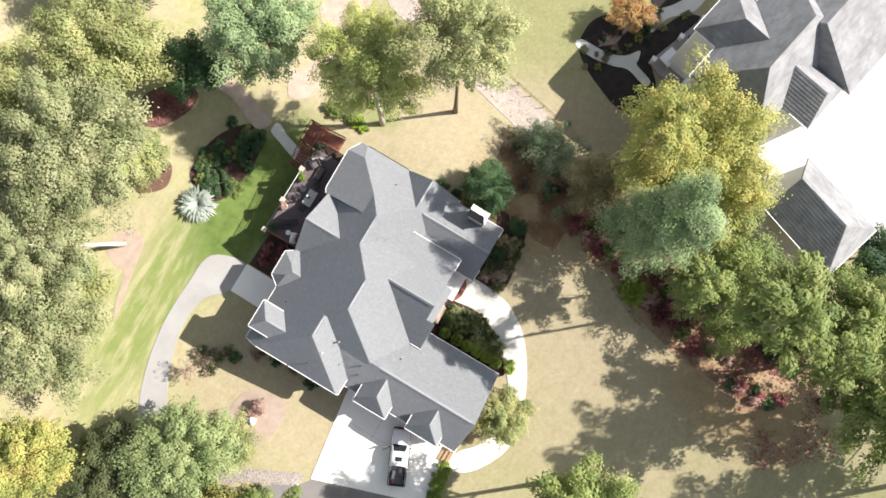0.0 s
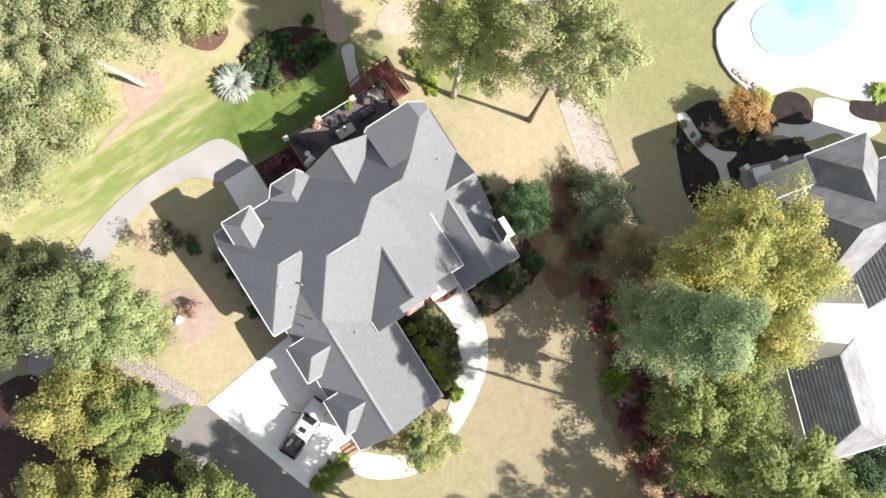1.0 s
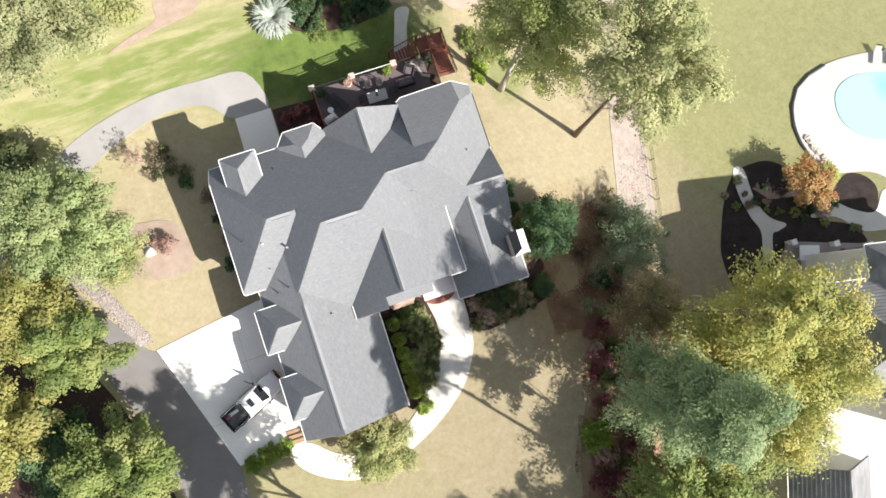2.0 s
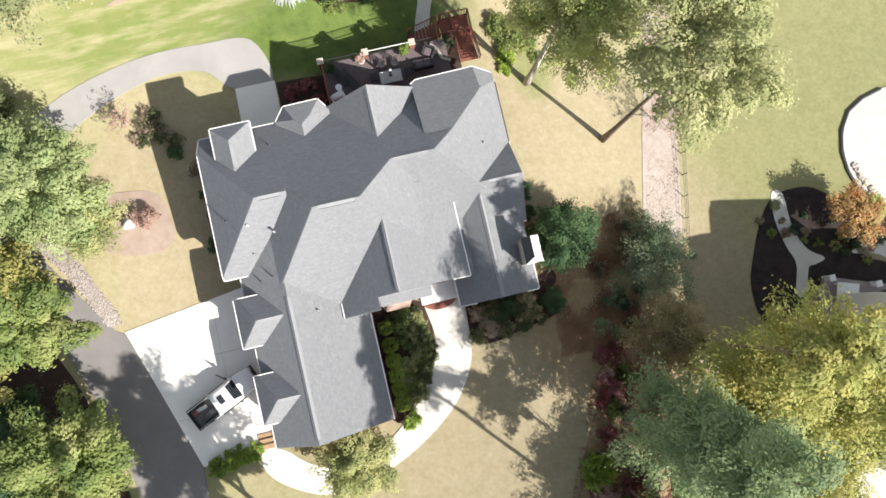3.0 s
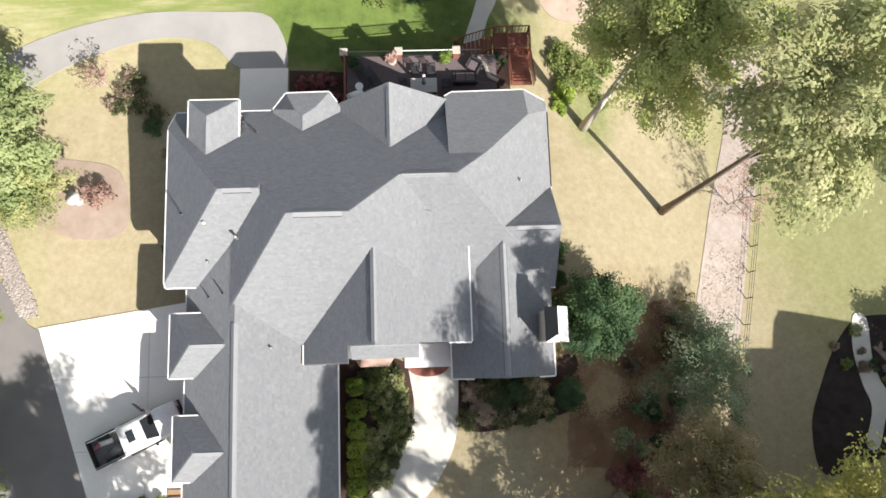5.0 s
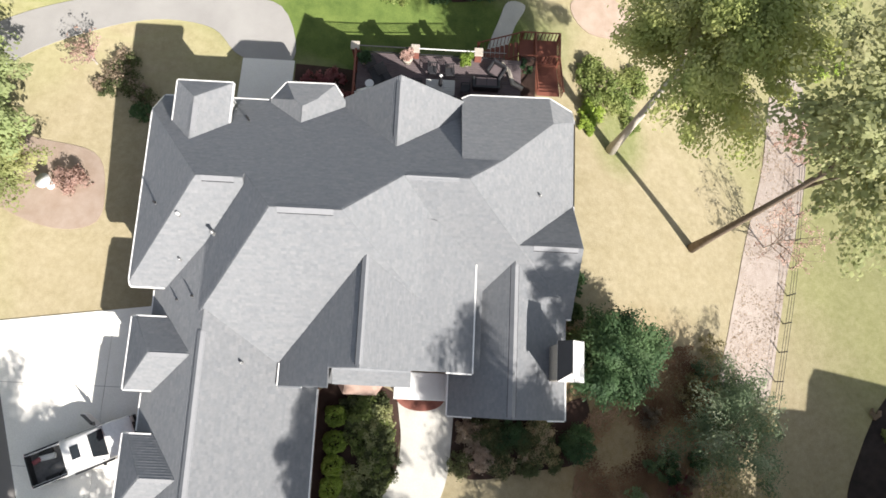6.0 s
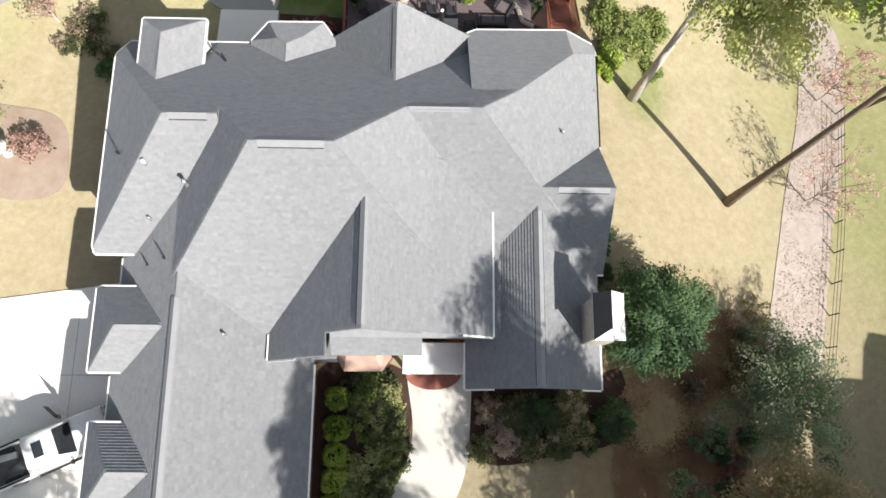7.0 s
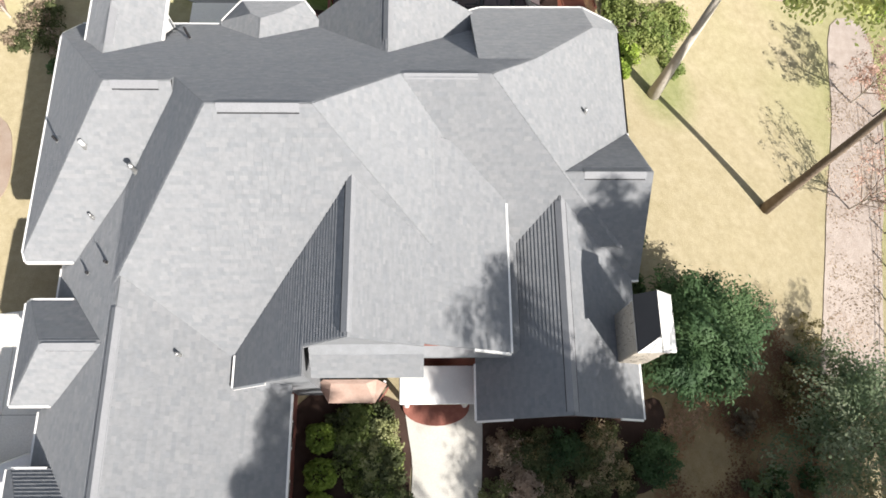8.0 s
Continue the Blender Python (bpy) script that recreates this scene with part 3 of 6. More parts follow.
HOUSE_ROOFS = [
    {"plan": rect(-14.6, 3.3, -1.0, 13.3), "slopes": [N0, S0, W0, E0], "trim": [(2, 0, 1)]},
    {"plan": rect(-15.75, -9.4, 2.53, 13.25), "slopes": [N0, slope(-15.75, 0, 5.0, -1, 0, 1.09), slope(0, 2.53, 4.75, 0, -1, 1.083)], "trim": [(3, 0, 1), (0, 0, 0.7), (2, 0, 1)]},
    {"plan": rect(-14.8, -6.2, -10.0, 5.2), "slopes": [WG, slope(-6.2, 0, 3.6, 1, 0, 0.73)], "trim": [(1, 0, 1), (3, 0, 1)]},
    dormer(-15.45, -10.6, -2.55, 1.0),
    dormer(-15.15, -10.6, -8.15, -4.6),
    {"plan": rect(-14.3, -11.45, 8.5, 13.2), "slopes": [slope(-14.3, 0, 5.9, -1, 0, 0.95), slope(-11.45, 0, 5.9, 1, 0, 0.95), slope(0, 13.2, 5.9, 0, 1, 0.95)], "trim": [(2, 0, 1), (1, 0, 1), (3, 0, 1)], "over": 0.3, "wall": M_WHITE},
    {"plan": [(-9.9, 11.0), (-5.87, 11.0), (-5.87, 13.4), (-6.54, 14.35), (-9.15, 14.3), (-9.9, 13.3)],
     "slopes": [slope(-9.9, 0, 3.9, -1, 0, 0.8), slope(-5.87, 0, 3.9, 1, 0, 0.8), slope(0, 14.32, 3.9, 0, 1, 0.8), slope(-9.15, 14.3, 3.9, -1, 0.75, 0.8), slope(-6.54, 14.35, 3.9, 1, 0.7, 0.8)],
     "trim": [(2, 0, 1), (3, 0, 1), (4, 0, 1)]},
    {"plan": rect(-5.9, 0.6, 8.5, 13.65), "slopes": [slope(-2.75, 0, 7.0, -1, 0, 1.0), slope(-2.75, 0, 7.0, 1, 0, 0.85)]},
    {"plan": [(0.5, 8.0), (6.65, 8.0), (6.65, 13.6), (5.4, 14.35), (0.95, 14.25), (0.5, 13.9)],
     "slopes": [slope(0, 14.35, 3.55, 0, 1, 0.78), E1, slope(5.4, 14.35, 3.55, 0.6, 1, 0.9)], "trim": [(1, 0, 1), (2, 0, 1), (3, 0, 1), (4, 0, 1)]},
    {"plan": rect(-6.0, 6.65, 3.0, 13.3), "slopes": [N0, S1, E1], "trim": [(1, 0, 1)]},
    {"plan": rect(1.2, 6.65, 2.03, 8.4), "slopes": [slope(0, 5.18, 6.78, 0, 1, 0.92), slope(0, 5.18, 6.78, 0, -1, 0.92)], "trim": [(0, 0.9, 1)]},
    {"plan": rect(0.42, 6.35, -3.1, 6.0), "slopes": [slope(0.42, 0, 3.95, -1, 0, 0.8), slope(6.35, 0, 3.95, 1, 0, 0.8)], "trim": [(1, 0, 0.24), (3, 0.7, 1), (0, 0, 0.2), (0, 0.83, 1)]},
    {"plan": rect(-5.1, -1.44, -1.15, 4.5), "slopes": [slope(-3.6, 0, 9.7, -1, 0, 1.08), ENT_E], "over": 0.25, "wall": M_DECK},
    {"plan": rect(-5.12, -1.44, -1.82, -0.70), "slopes": [slope(0, -1.82, 6.1, 0, -1, 1.0)], "over": 0.2, "wall": M_DECK, "low": 5.0},
    {"plan": rect(-7.9, -5.1, -2.03, 4.5), "slopes": [slope(-3.6, 0, 9.7, -1, 0, 1.08)], "trim": [(0, 0, 0.5), (3, 0.78, 1)], "over": 0.25, "wall": M_DECK},
    {"plan": rect(-3.6, 1.45, -1.06, 6.0), "slopes": [ENT_E], "trim": [(1, 0, 0.75), (0, 0.75, 1)]},
]
make_roof(HOUSE_ROOFS, house, M_BRICK, -4.5, single=lambda x, y: -1.4 < x < 1.5 and -1.1 < y < 2.6)
for p, q, dr in (((-7.4, 5.33, 11.24), (-5.0, 5.33, 11.24), 0.95), ((-2.1, 7.74, 8.95), (0.35, 7.74, 8.95), 0.93), ((-11.3, 7.03, 9.62), (-9.8, 7.03, 9.62), 1.0),
                 ((-11.2, 0.3, 7.25), (-11.2, -9.6, 7.25), 0.8), ((-3.6, 3.8, 9.7), (-3.6, -1.0, 9.7), 0.85), ((3.385, 4.3, 6.32), (3.385, -3.0, 6.32), 0.8),
                 ((-2.75, 10.4, 7.0), (-2.75, 13.3, 7.0), 0.92), ((4.2, 5.18, 6.78), (6.4, 5.18, 6.78), 0.92), ((-13.6, -0.78, 6.79), (-11.9, -0.78, 6.79), 1.15),
                 ((-13.3, -6.38, 6.79), (-11.9, -6.38, 6.79), 1.15), ((-12.87, 11.5, 7.25), (-12.87, 10.0, 7.25), 0.95)):
    ridge_vent(p, q, 0.19, house, dr)


# ---- paved ground ----
tagged(drape("road", [(-52, 36), (-39.6, 18.2), (-34.6, 11.6), (-31.0, 8.6), (-28.4, 4.6), (-26.0, 1.0), (-25.3, 0.6), (-21.5, -10.7), (-21.6, -14), (-21, -30), (-19, -60), (-25, -60), (-26.2, -30), (-26.6, -11.6), (-28.4, -4.0), (-30.6, 1.6), (-33.0, 6.8), (-37.5, 13.5), (-43, 20), (-56, 36)], 0.05, M_ASPH), "dark asphalt lane beside the drive", "road", kind="structure")
court = tagged(drape("driveway_1", [(-25.3, 0.75), (-16.1, 2.1), (-14.6, 2.1), (-14.6, -10.6), (-21.5, -10.75)], 0.03, M_CONC_GREY), "bright concrete garage court of jointed slabs", "driveway", kind="structure")
COURT = [(-25.3, 0.75), (-21.5, -10.75), (-14.6, -10.6), (-14.6, 2.1), (-16.1, 2.1)]
XC, YC = [-26.0, -18.4, -14.0], [-11.0, -6.9, -2.5, 2.6]
for x0, x1 in zip(XC, XC[1:]):
    for y0, y1 in zip(YC, YC[1:]):
        q = COURT
        for f in (lambda x, y: x - x0 - 0.012, lambda x, y: x1 - 0.012 - x, lambda x, y: y - y0 - 0.012, lambda x, y: y1 - 0.012 - y):
            q = clip(q, f) if len(q) > 2 else []
        if len(q) > 2:
            drape("slab", q, 0.07, M_CONC, court, skirt=0.06)
tagged(drape("driveway_2", curve_pts([(-38, 12.5), (-33.5, 16.6), (-29.3, 19.9), (-25, 21.7), (-20, 22.7), (-15.2, 22.7), (-11.3, 22.2), (-10.2, 18.5), (-13.5, 18.5), (-15.6, 20.4), (-19.2, 20.8), (-23, 19.8), (-27, 17.8), (-31.2, 13.9), (-34, 10.8)], 5), 0.055, M_ASPH_OLD), "worn pale asphalt loop drive to the back", "driveway", kind="structure")
tagged(drape("pad", [(-13.4, 13.0), (-10.1, 13.0), (-10.1, 18.4), (-13.4, 18.4)], 0.06, M_CONC), "grey concrete pad beside the house", "pavement", kind="structure")
tagged(drape("walkway", curve_pts([(-2.1, -1.4), (-1.9, -4.7), (-2.2, -6.6), (-3.4, -8.6), (-5.2, -10.6), (-7.6, -12.3), (-10.2, -13.0), (-10.4, -15.0), (-6.7, -13.9), (-3.6, -12.2), (-1.2, -10.2), (0.4, -7.6), (0.85, -5.0), (0.6, -1.4)], 5), 0.07, M_WALK), "curved pale concrete front walk", "walkway", kind="structure")
tagged(drape("path", curve_pts([(1.7, 18.5), (2.1, 19.9), (2.5, 21.3), (3.0, 22.7), (3.6, 24.2), (4.8, 24.0), (4.15, 22.5), (3.75, 21.2), (3.3, 19.85), (3.2, 18.5)], 5), 0.06, M_WALK), "grey concrete garden path", "path", kind="structure")
tagged(drape("gravel_strip", curve_pts([(18.0, -1.4), (21.4, -1.9), (22.8, 3.0), (23.6, 6.6), (24.5, 9.3), (26.2, 15.3), (26.5, 21.5), (24.2, 21.8), (22.8, 15.1), (20.6, 8.9), (19.8, 6.3), (18.9, 3.0)], 4), 0.05, M_GRAVEL), "strip of pale pinkish stone mulch", "gravel strip", kind="structure")
tagged(drape("bed", curve_pts([(-29.2, 13.1), (-25.0, 12.0), (-21.3, 11.2), (-20.2, 9.0), (-20.3, 6.8), (-22.7, 6.3), (-26.1, 7.5), (-29.5, 10)], 5), 0.04, M_STRAW), "pinkish pine-straw bed on the west lawn", "bed", kind="structure")
tagged(drape("bed", curve_pts([(-6.6, -2.2), (-2.2, -2.2), (-2.0, -5.0), (-2.4, -7.0), (-4.0, -9.2), (-6.6, -10.6)], 5), 0.04, M_MULCH_SHADE), "dark mulch bed between walk and garage", "bed", kind="structure")
tagged(drape("bed", curve_pts([(0.9, -3.0), (6.2, -2.6), (8.6, -2.0), (8.4, -5.2), (5.5, -6.0), (1.4, -6.4)], 5), 0.04, M_MULCH_SHADE), "dark mulch bed under the east wing", "bed", kind="structure")
tagged(drape("bed", curve_pts([(13.5, -4), (13.0, -9.7), (9.4, -13.8), (5.6, -22), (4.5, -36), (18, -44), (20, -30), (19, -16), (18, -6)], 5), 0.04, M_REDMULCH), "bed of red-brown leaf litter under the trees", "bed", kind="structure")


# shade under the western trees, put down as a dark sheet seen through the crowns
tagged(drape("bed", curve_pts([(-27.3, -14), (-29.0, -4.4), (-31.4, 1.4), (-34.0, 6.4), (-39, 12.6), (-46, 8), (-48, -20), (-30, -28)], 5), 0.035, M_MULCH_SHADE), "dark sheet painting the shade under the trees west of the lane", "bed", kind="structure")


# ---- plants ----
def leaf_cloud(rng, blobs, per, size, flat=0.5, long=1.0):
    """Many small leaves round blob centres: (x, y, z, radius) rows."""
    c = np.repeat(np.array(blobs, float), per, axis=0)
    n = len(c)
    d = rng.normal(size=(n, 3))
    d[:, 2] += 0.35
    d /= np.linalg.norm(d, axis=1, keepdims=True)
    p = c[:, :3] + d * (c[:, 3] * rng.uniform(0.35, 1.05, n) )[:, None]
    nrm = d + rng.normal(size=(n, 3)) * 0.7 + np.array([0, 0, flat])
    nrm /= np.linalg.norm(nrm, axis=1, keepdims=True)
    a = np.cross(nrm, rng.normal(size=(n, 3)))
    a /= np.linalg.norm(a, axis=1, keepdims=True)
    b = np.cross(nrm, a)
    s = size * rng.uniform(0.6, 1.4, (n, 1))
    a, b = a * s * long, b * s * 0.62
    droop = nrm * s * 0.25
    v = np.stack([p - a, p - b + droop, p + a, p + b + droop], 1).reshape(-1, 3)
    return v


def bough_cloud(rng, blobs, axes, per, size, long=1.0):
    """Leaves in tufts: each blob is drawn out along its own axis, its leaves lie on it like shingles on a cushion."""
    c = np.repeat(np.array(blobs, float), per, axis=0)
    ax = np.repeat(np.array(axes, float), per, axis=0)
    n = len(c)
    d = rng.normal(size=(n, 3))
    d[:, 2] = np.abs(d[:, 2]) * rng.choice([1.0, 1.0, 1.0, -0.7], n)
    d /= np.linalg.norm(d, axis=1, keepdims=True)
    f = rng.uniform(0.25, 1.0, (n, 1)) ** 0.6 * (1 + 0.35 * (rng.uniform(size=(n, 1)) > 0.93))
    r = c[:, 3:4]
    along = np.sum(d * ax, axis=1, keepdims=True)
    off = (d + ax * along * 0.75) * f * r
    off[:, 2] *= 0.62
    p = c[:, :3] + off
    p[:, 2] -= 0.18 * (along[:, 0] * f[:, 0]) ** 2 * r[:, 0]
    nrm = d * np.array([0.9, 0.9, 1.0]) + rng.normal(size=(n, 3)) * 0.22 + np.array([0, 0, 0.5])
    nrm /= np.linalg.norm(nrm, axis=1, keepdims=True)
    a = np.cross(nrm, np.cross(d + ax + rng.normal(size=(n, 3)) * 0.6, nrm))
    a /= np.linalg.norm(a, axis=1, keepdims=True)
    b = np.cross(nrm, a)
    s = size * rng.uniform(0.6, 1.4, (n, 1))
    a, b = a * s * 1.1 * long, b * s * 0.65
    droop = nrm * s * 0.2
    return np.stack([p - a, p - b + droop, p + a, p + b + droop], 1).reshape(-1, 3)


def leaves_ob(name, v, mat, parent, label=""):
    n = len(v) // 4
    me = bpy.data.meshes.new(name)
    me.vertices.add(len(v))
    me.vertices.foreach_set("co", v.astype(np.float32).ravel())
    me.loops.add(4 * n)
    me.loops.foreach_set("vertex_index", np.arange(4 * n, dtype=np.int32))
    me.polygons.add(n)
    me.polygons.foreach_set("loop_start", np.arange(0, 4 * n, 4, dtype=np.int32))
    me.polygons.foreach_set("loop_total", np.full(n, 4, dtype=np.int32))
    me.materials.append(mat)
    me.update(calc_edges=True)
    ob = new(name, me)
    ob.parent = parent
    return tagged(ob, label)


def tree(label, x, y, height, r, mat, seed, low=0.35, leaves=9000, size=0.20, bark=None, lean=(0, 0), name="tree", squash=1.0, clumps=90, long=1.0, trunk_r=None, cone=0.0, lobe=1.0, gap=0.28):
    """A tree: tapered trunk, limbs, and a crown of leaf clumps with gaps and an uneven outline."""
    rng = np.random.default_rng(seed)
    z0 = terrain(x, y)
    top = tagged(new(name), label, "tree")
    top.location = (x, y, z0)
    bark = bark or M_BARK
    tr = trunk_r or 0.011 * height + 0.05
    cz = height * (low + 1) / 2
    hz = height * (1 - low) / 2 * squash
    lx, ly = lean
    spine = [(lx * t + 0.15 * math.sin(3 * t + seed), ly * t + 0.15 * math.cos(2 * t + seed), height * 0.9 * t) for t in [i / 6 for i in range(7)]]
    part("trunk", tube_bm([(a, b, c - 0.25 if i == 0 else c) for i, (a, b, c) in enumerate(spine)], [tr * (1.35 if i == 0 else 1 - 0.85 * i / 6) for i in range(7)], 8), bark, top, smooth=True)
    # boughs reach unevenly far, with gaps between them
    off = Vector((seed * 3.7, seed * 1.3, 0))
    blobs, axes = [], []
    while len(blobs) < clumps:
        d = Vector(rng.normal(size=3)).normalized()
        if d.z < -0.8:
            continue
        f = rng.uniform(0.0, 1.0) ** 0.42
        reach = 0.86 + 0.50 * noise.noise(d * 1.6 + off) + 0.22 * noise.noise(d * 4.0 + off)
        rr = r * reach * f * 0.92 * max(1 - cone, 1 - 1.5 * cone * (0.5 + 0.5 * d.z * f) ** 0.8)
        c = Vector((lx * 0.8 + d.x * rr, ly * 0.8 + d.y * rr, cz + d.z * hz * min(1.05, reach) * f * 0.92))
        if noise.noise(c * (2.2 / r) + off) < -gap and rng.uniform() < 0.8:
            continue
        blobs.append((*c, lobe * (0.35 + 0.075 * r) * rng.uniform(0.75, 1.5)))
        axes.append(Vector((d.x, d.y, 0.25 + 0.5 * d.z)).normalized())
    v = bough_cloud(rng, blobs, axes, max(20, leaves // clumps), size, long)
    leaves_ob("crown", v, mat, top)
    for i in range(7):
        b = blobs[int(rng.integers(len(blobs)))]
        t = 0.85 * low + (0.88 - 0.85 * low) * (i + 0.5) / 7
        s = Vector((lx * t, ly * t, height * 0.9 * t))
        e = Vector(b[:3])
        m = s.lerp(e, 0.5) + Vector((0, 0, -0.1 * (e - s).length * 0.5))
        part("limb", tube_bm([s, m, e], [tr * 0.45, tr * 0.28, tr * 0.08], 6), bark, top, smooth=True)
    return top


def shrub(label, x, y, r, h, mat, seed, leaves=900, size=0.09, name="shrub", off=0.0, clumps=16, long=1.0):
    rng = np.random.default_rng(seed)
    top = tagged(new(name), label, "shrub")
    top.location = (x, y, terrain(x, y) + off)
    blobs = []
    for i in range(clumps):
        a, f = rng.uniform(0, 2 * math.pi), math.sqrt(rng.uniform(0, 1)) * 0.75
        blobs.append((r * f * math.cos(a), r * f * math.sin(a), h * rng.uniform(0.25, 0.8) * (1.1 - 0.5 * f), r * rng.uniform(0.22, 0.40)))
    leaves_ob("foliage", leaf_cloud(rng, blobs, max(10, leaves // clumps), size, long=long), mat, top)
    for i in range(5):
        b = blobs[i]
        part("stem", tube_bm([(0.05 * i - 0.1, 0, -0.1), (b[0] * 0.5, b[1] * 0.5, b[2] * 0.6), b[:3]], [0.03, 0.02, 0.008], 5), M_BARK, top)
    return top


tree("tall maple turning yellow with a broad uneven crown", 21.2, -15.2, 20.5, 9.4, L_YELLOW, 11, 0.25, 90000, 0.11, clumps=360, gap=0.12)
tree("very tall grey-green pine with soft layered needles", 11.8, -14.8, 28.0, 7.2, L_GREY, 12, 0.08, 96000, 0.08, lean=(1.8, 0.0), long=1.4, clumps=230, cone=0.68, gap=0.14)
tree("dense green oak in full leaf", 13.2, -25.8, 13, 6.6, L_GREEN, 13, 0.18, 65000, 0.11, clumps=300)
tree("slender tall pine rising over the oak", 9.9, -24.0, 28, 4.0, L_GREEN, 21, 0.60, 14000, 0.13, long=1.4, clumps=85, trunk_r=0.22)
tree("slender young hardwood with a small open crown", 10.6, -20.6, 15.5, 2.7, L_GREEN, 24, 0.62, 5200, 0.12, clumps=34, trunk_r=0.12)
tree("sparse brown-olive understory tree at the lawn edge", 15.8, -8.6, 8.0, 3.7, L_TWIG, 25, 0.2, 13000, 0.08, clumps=80, gap=0.05)
# added tree, hidden in the maple's crown, to throw a shadow on the roof
tree("added slender shade caster hidden in the maple's crown", 18.2, -9.8, 28.2, 3.4, L_YELLOW, 22, 0.71, 10000, 0.105, clumps=60, trunk_r=0.2)
tree("tall yellow-green hardwood with a pale bare trunk", 10.5, 14.05, 18.5, 5.4, L_LIME, 14, 0.5, 95000, 0.078, bark=M_BARK_PALE, lean=(2.2, 2.3), clumps=175, trunk_r=0.27)
tree("tall thin grey-green tree with gaps in its crown", 16.1, 8.1, 25.5, 5.1, L_OLIVE, 15, 0.60, 30000, 0.10, lean=(0.5, 0.3), clumps=125, trunk_r=0.25)
tree("dark green juniper tree beside the chimney", 9.6, 0.4, 5.4, 2.65, L_DARK, 16, 0.08, 42000, 0.055, long=1.7, clumps=210)
tree("dark mixed evergreen at the lawn edge", 16.8, -4.0, 6.6, 3.6, L_EVER, 17, 0.1, 9500, 0.064, clumps=70, gap=-0.02)
tree("pale-tipped loose evergreen at the lawn edge", 17.7, -1.6, 4.6, 2.3, L_EVER, 23, 0.15, 6000, 0.07, clumps=55, gap=0.0)
tree("round light green tree beside the lane", -28.0, 12.9, 9.5, 5.5, L_FRESH, 18, 0.2, 50000, 0.11, clumps=280)
tree("small bushy tree in the pine-straw bed", -25.6, 8.9, 4.6, 2.4, L_YGREEN, 26, 0.15, 15000, 0.075, clumps=80)
tree("small light green tree at the garage corner", -9.7, -12.2, 5.6, 2.9, L_YGREEN, 19, 0.15, 24000, 0.07, long=1.6, clumps=110)
WOODS = ((1.5, 39.9, 16, 6.6, L_YGREEN), (-6.0, 31.6, 12, 2.7, L_YGREEN),
         (-25.7, 30.4, 12, 6.0, L_WOOD), (-21.3, 31.0, 4.5, 3.6, L_YGREEN), (-36.4, 24.6, 11, 4.6, L_YELLOW), (-32.8, 6.6, 9, 4.2, L_GOLD), (-29.3, 2.6, 8.5, 3.5, L_GREEN),
         (-28.2, -7.4, 10, 4.4, L_GREEN), (10.6, -36.8, 18.5, 5.4, L_GREEN), (17.0, -38.2, 14, 5.0, L_GREEN), (22, 46, 15, 6.5, L_GREEN), (-16, 48, 15, 7, L_WOOD), (-32, 42, 14, 7, L_GREEN),
         (-37.0, -0.8, 10, 4.6, L_GOLD), (8.5, -41.0, 27, 5.8, L_GREEN), (25.5, -39.6, 8, 3.2, L_DARK), (12, 44, 15, 6.5, L_GREY), (-9, 46, 16, 7, L_YGREEN),
         (-40, 34, 13, 6.5, L_YGREEN), (-32.6, 19.0, 7, 3.2, L_DEEP), (-36.6, 17.0, 8, 3.6, L_DEEP), (4.8, 33.6, 8, 3.2, L_DARK), (-20, -25, 17, 5.4, L_GREEN), (13, -50, 20, 6.0, L_DARK), (6, -53, 22, 6.2, L_DARK), (-2.5, -46, 20, 5.4, L_GREEN),
         (-33.5, -4.6, 6.5, 3.2, L_DARK), (-32.0, -10.5, 8, 3.6, L_DARK))
tree("pale-trunked woodland tree leaning from a mulch ring", -15.1, 30.8, 15, 6.6, L_WOOD, 39, 0.45, 44000, 0.115, bark=M_BARK_PALE, lean=(-3.4, 3.2), clumps=110, trunk_r=0.26)
tree("broad olive-green woodland tree leaning from a red mulch ring", -7.4, 32.3, 17, 8.0, L_WOOD, 38, 0.42, 62000, 0.115, bark=M_BARK_PALE, lean=(-1.5, 3.6), clumps=230, trunk_r=0.3)
tree("tall dense green tree shading the lane", -12.8, -20.6, 20, 4.8, L_GREEN, 36, 0.35, 34000, 0.13, clumps=120)
tree("grey-green woodland tree on a tall bare trunk", 10.8, 27.6, 16, 6.0, L_GREY, 37, 0.45, 40000, 0.115, clumps=130)
for i, (x, y, h, r, mat) in enumerate(WOODS):
    word = {L_YGREEN: "yellow-green", L_GREY: "grey-green", L_GREEN: "green", L_YELLOW: "yellowing", L_DARK: "dark green", L_WOOD: "olive-green", L_DEEP: "deep olive", L_GOLD: "golden-yellow"}[mat]
    open_crown = y < -20 and h > 16
    tree(word + (" woodland tree with an open sparse crown" if open_crown else " woodland tree with a broad leafy crown"), x, y, h, r, mat, 40 + i, 0.22,
         int((2600 if open_crown else 6800) * r), 0.15 if open_crown else 0.12, clumps=int((15 if open_crown else 21) * r), lobe=1.0 if open_crown else 1.25, gap=0.02 if x < -27 and y < 12 else 0.2)


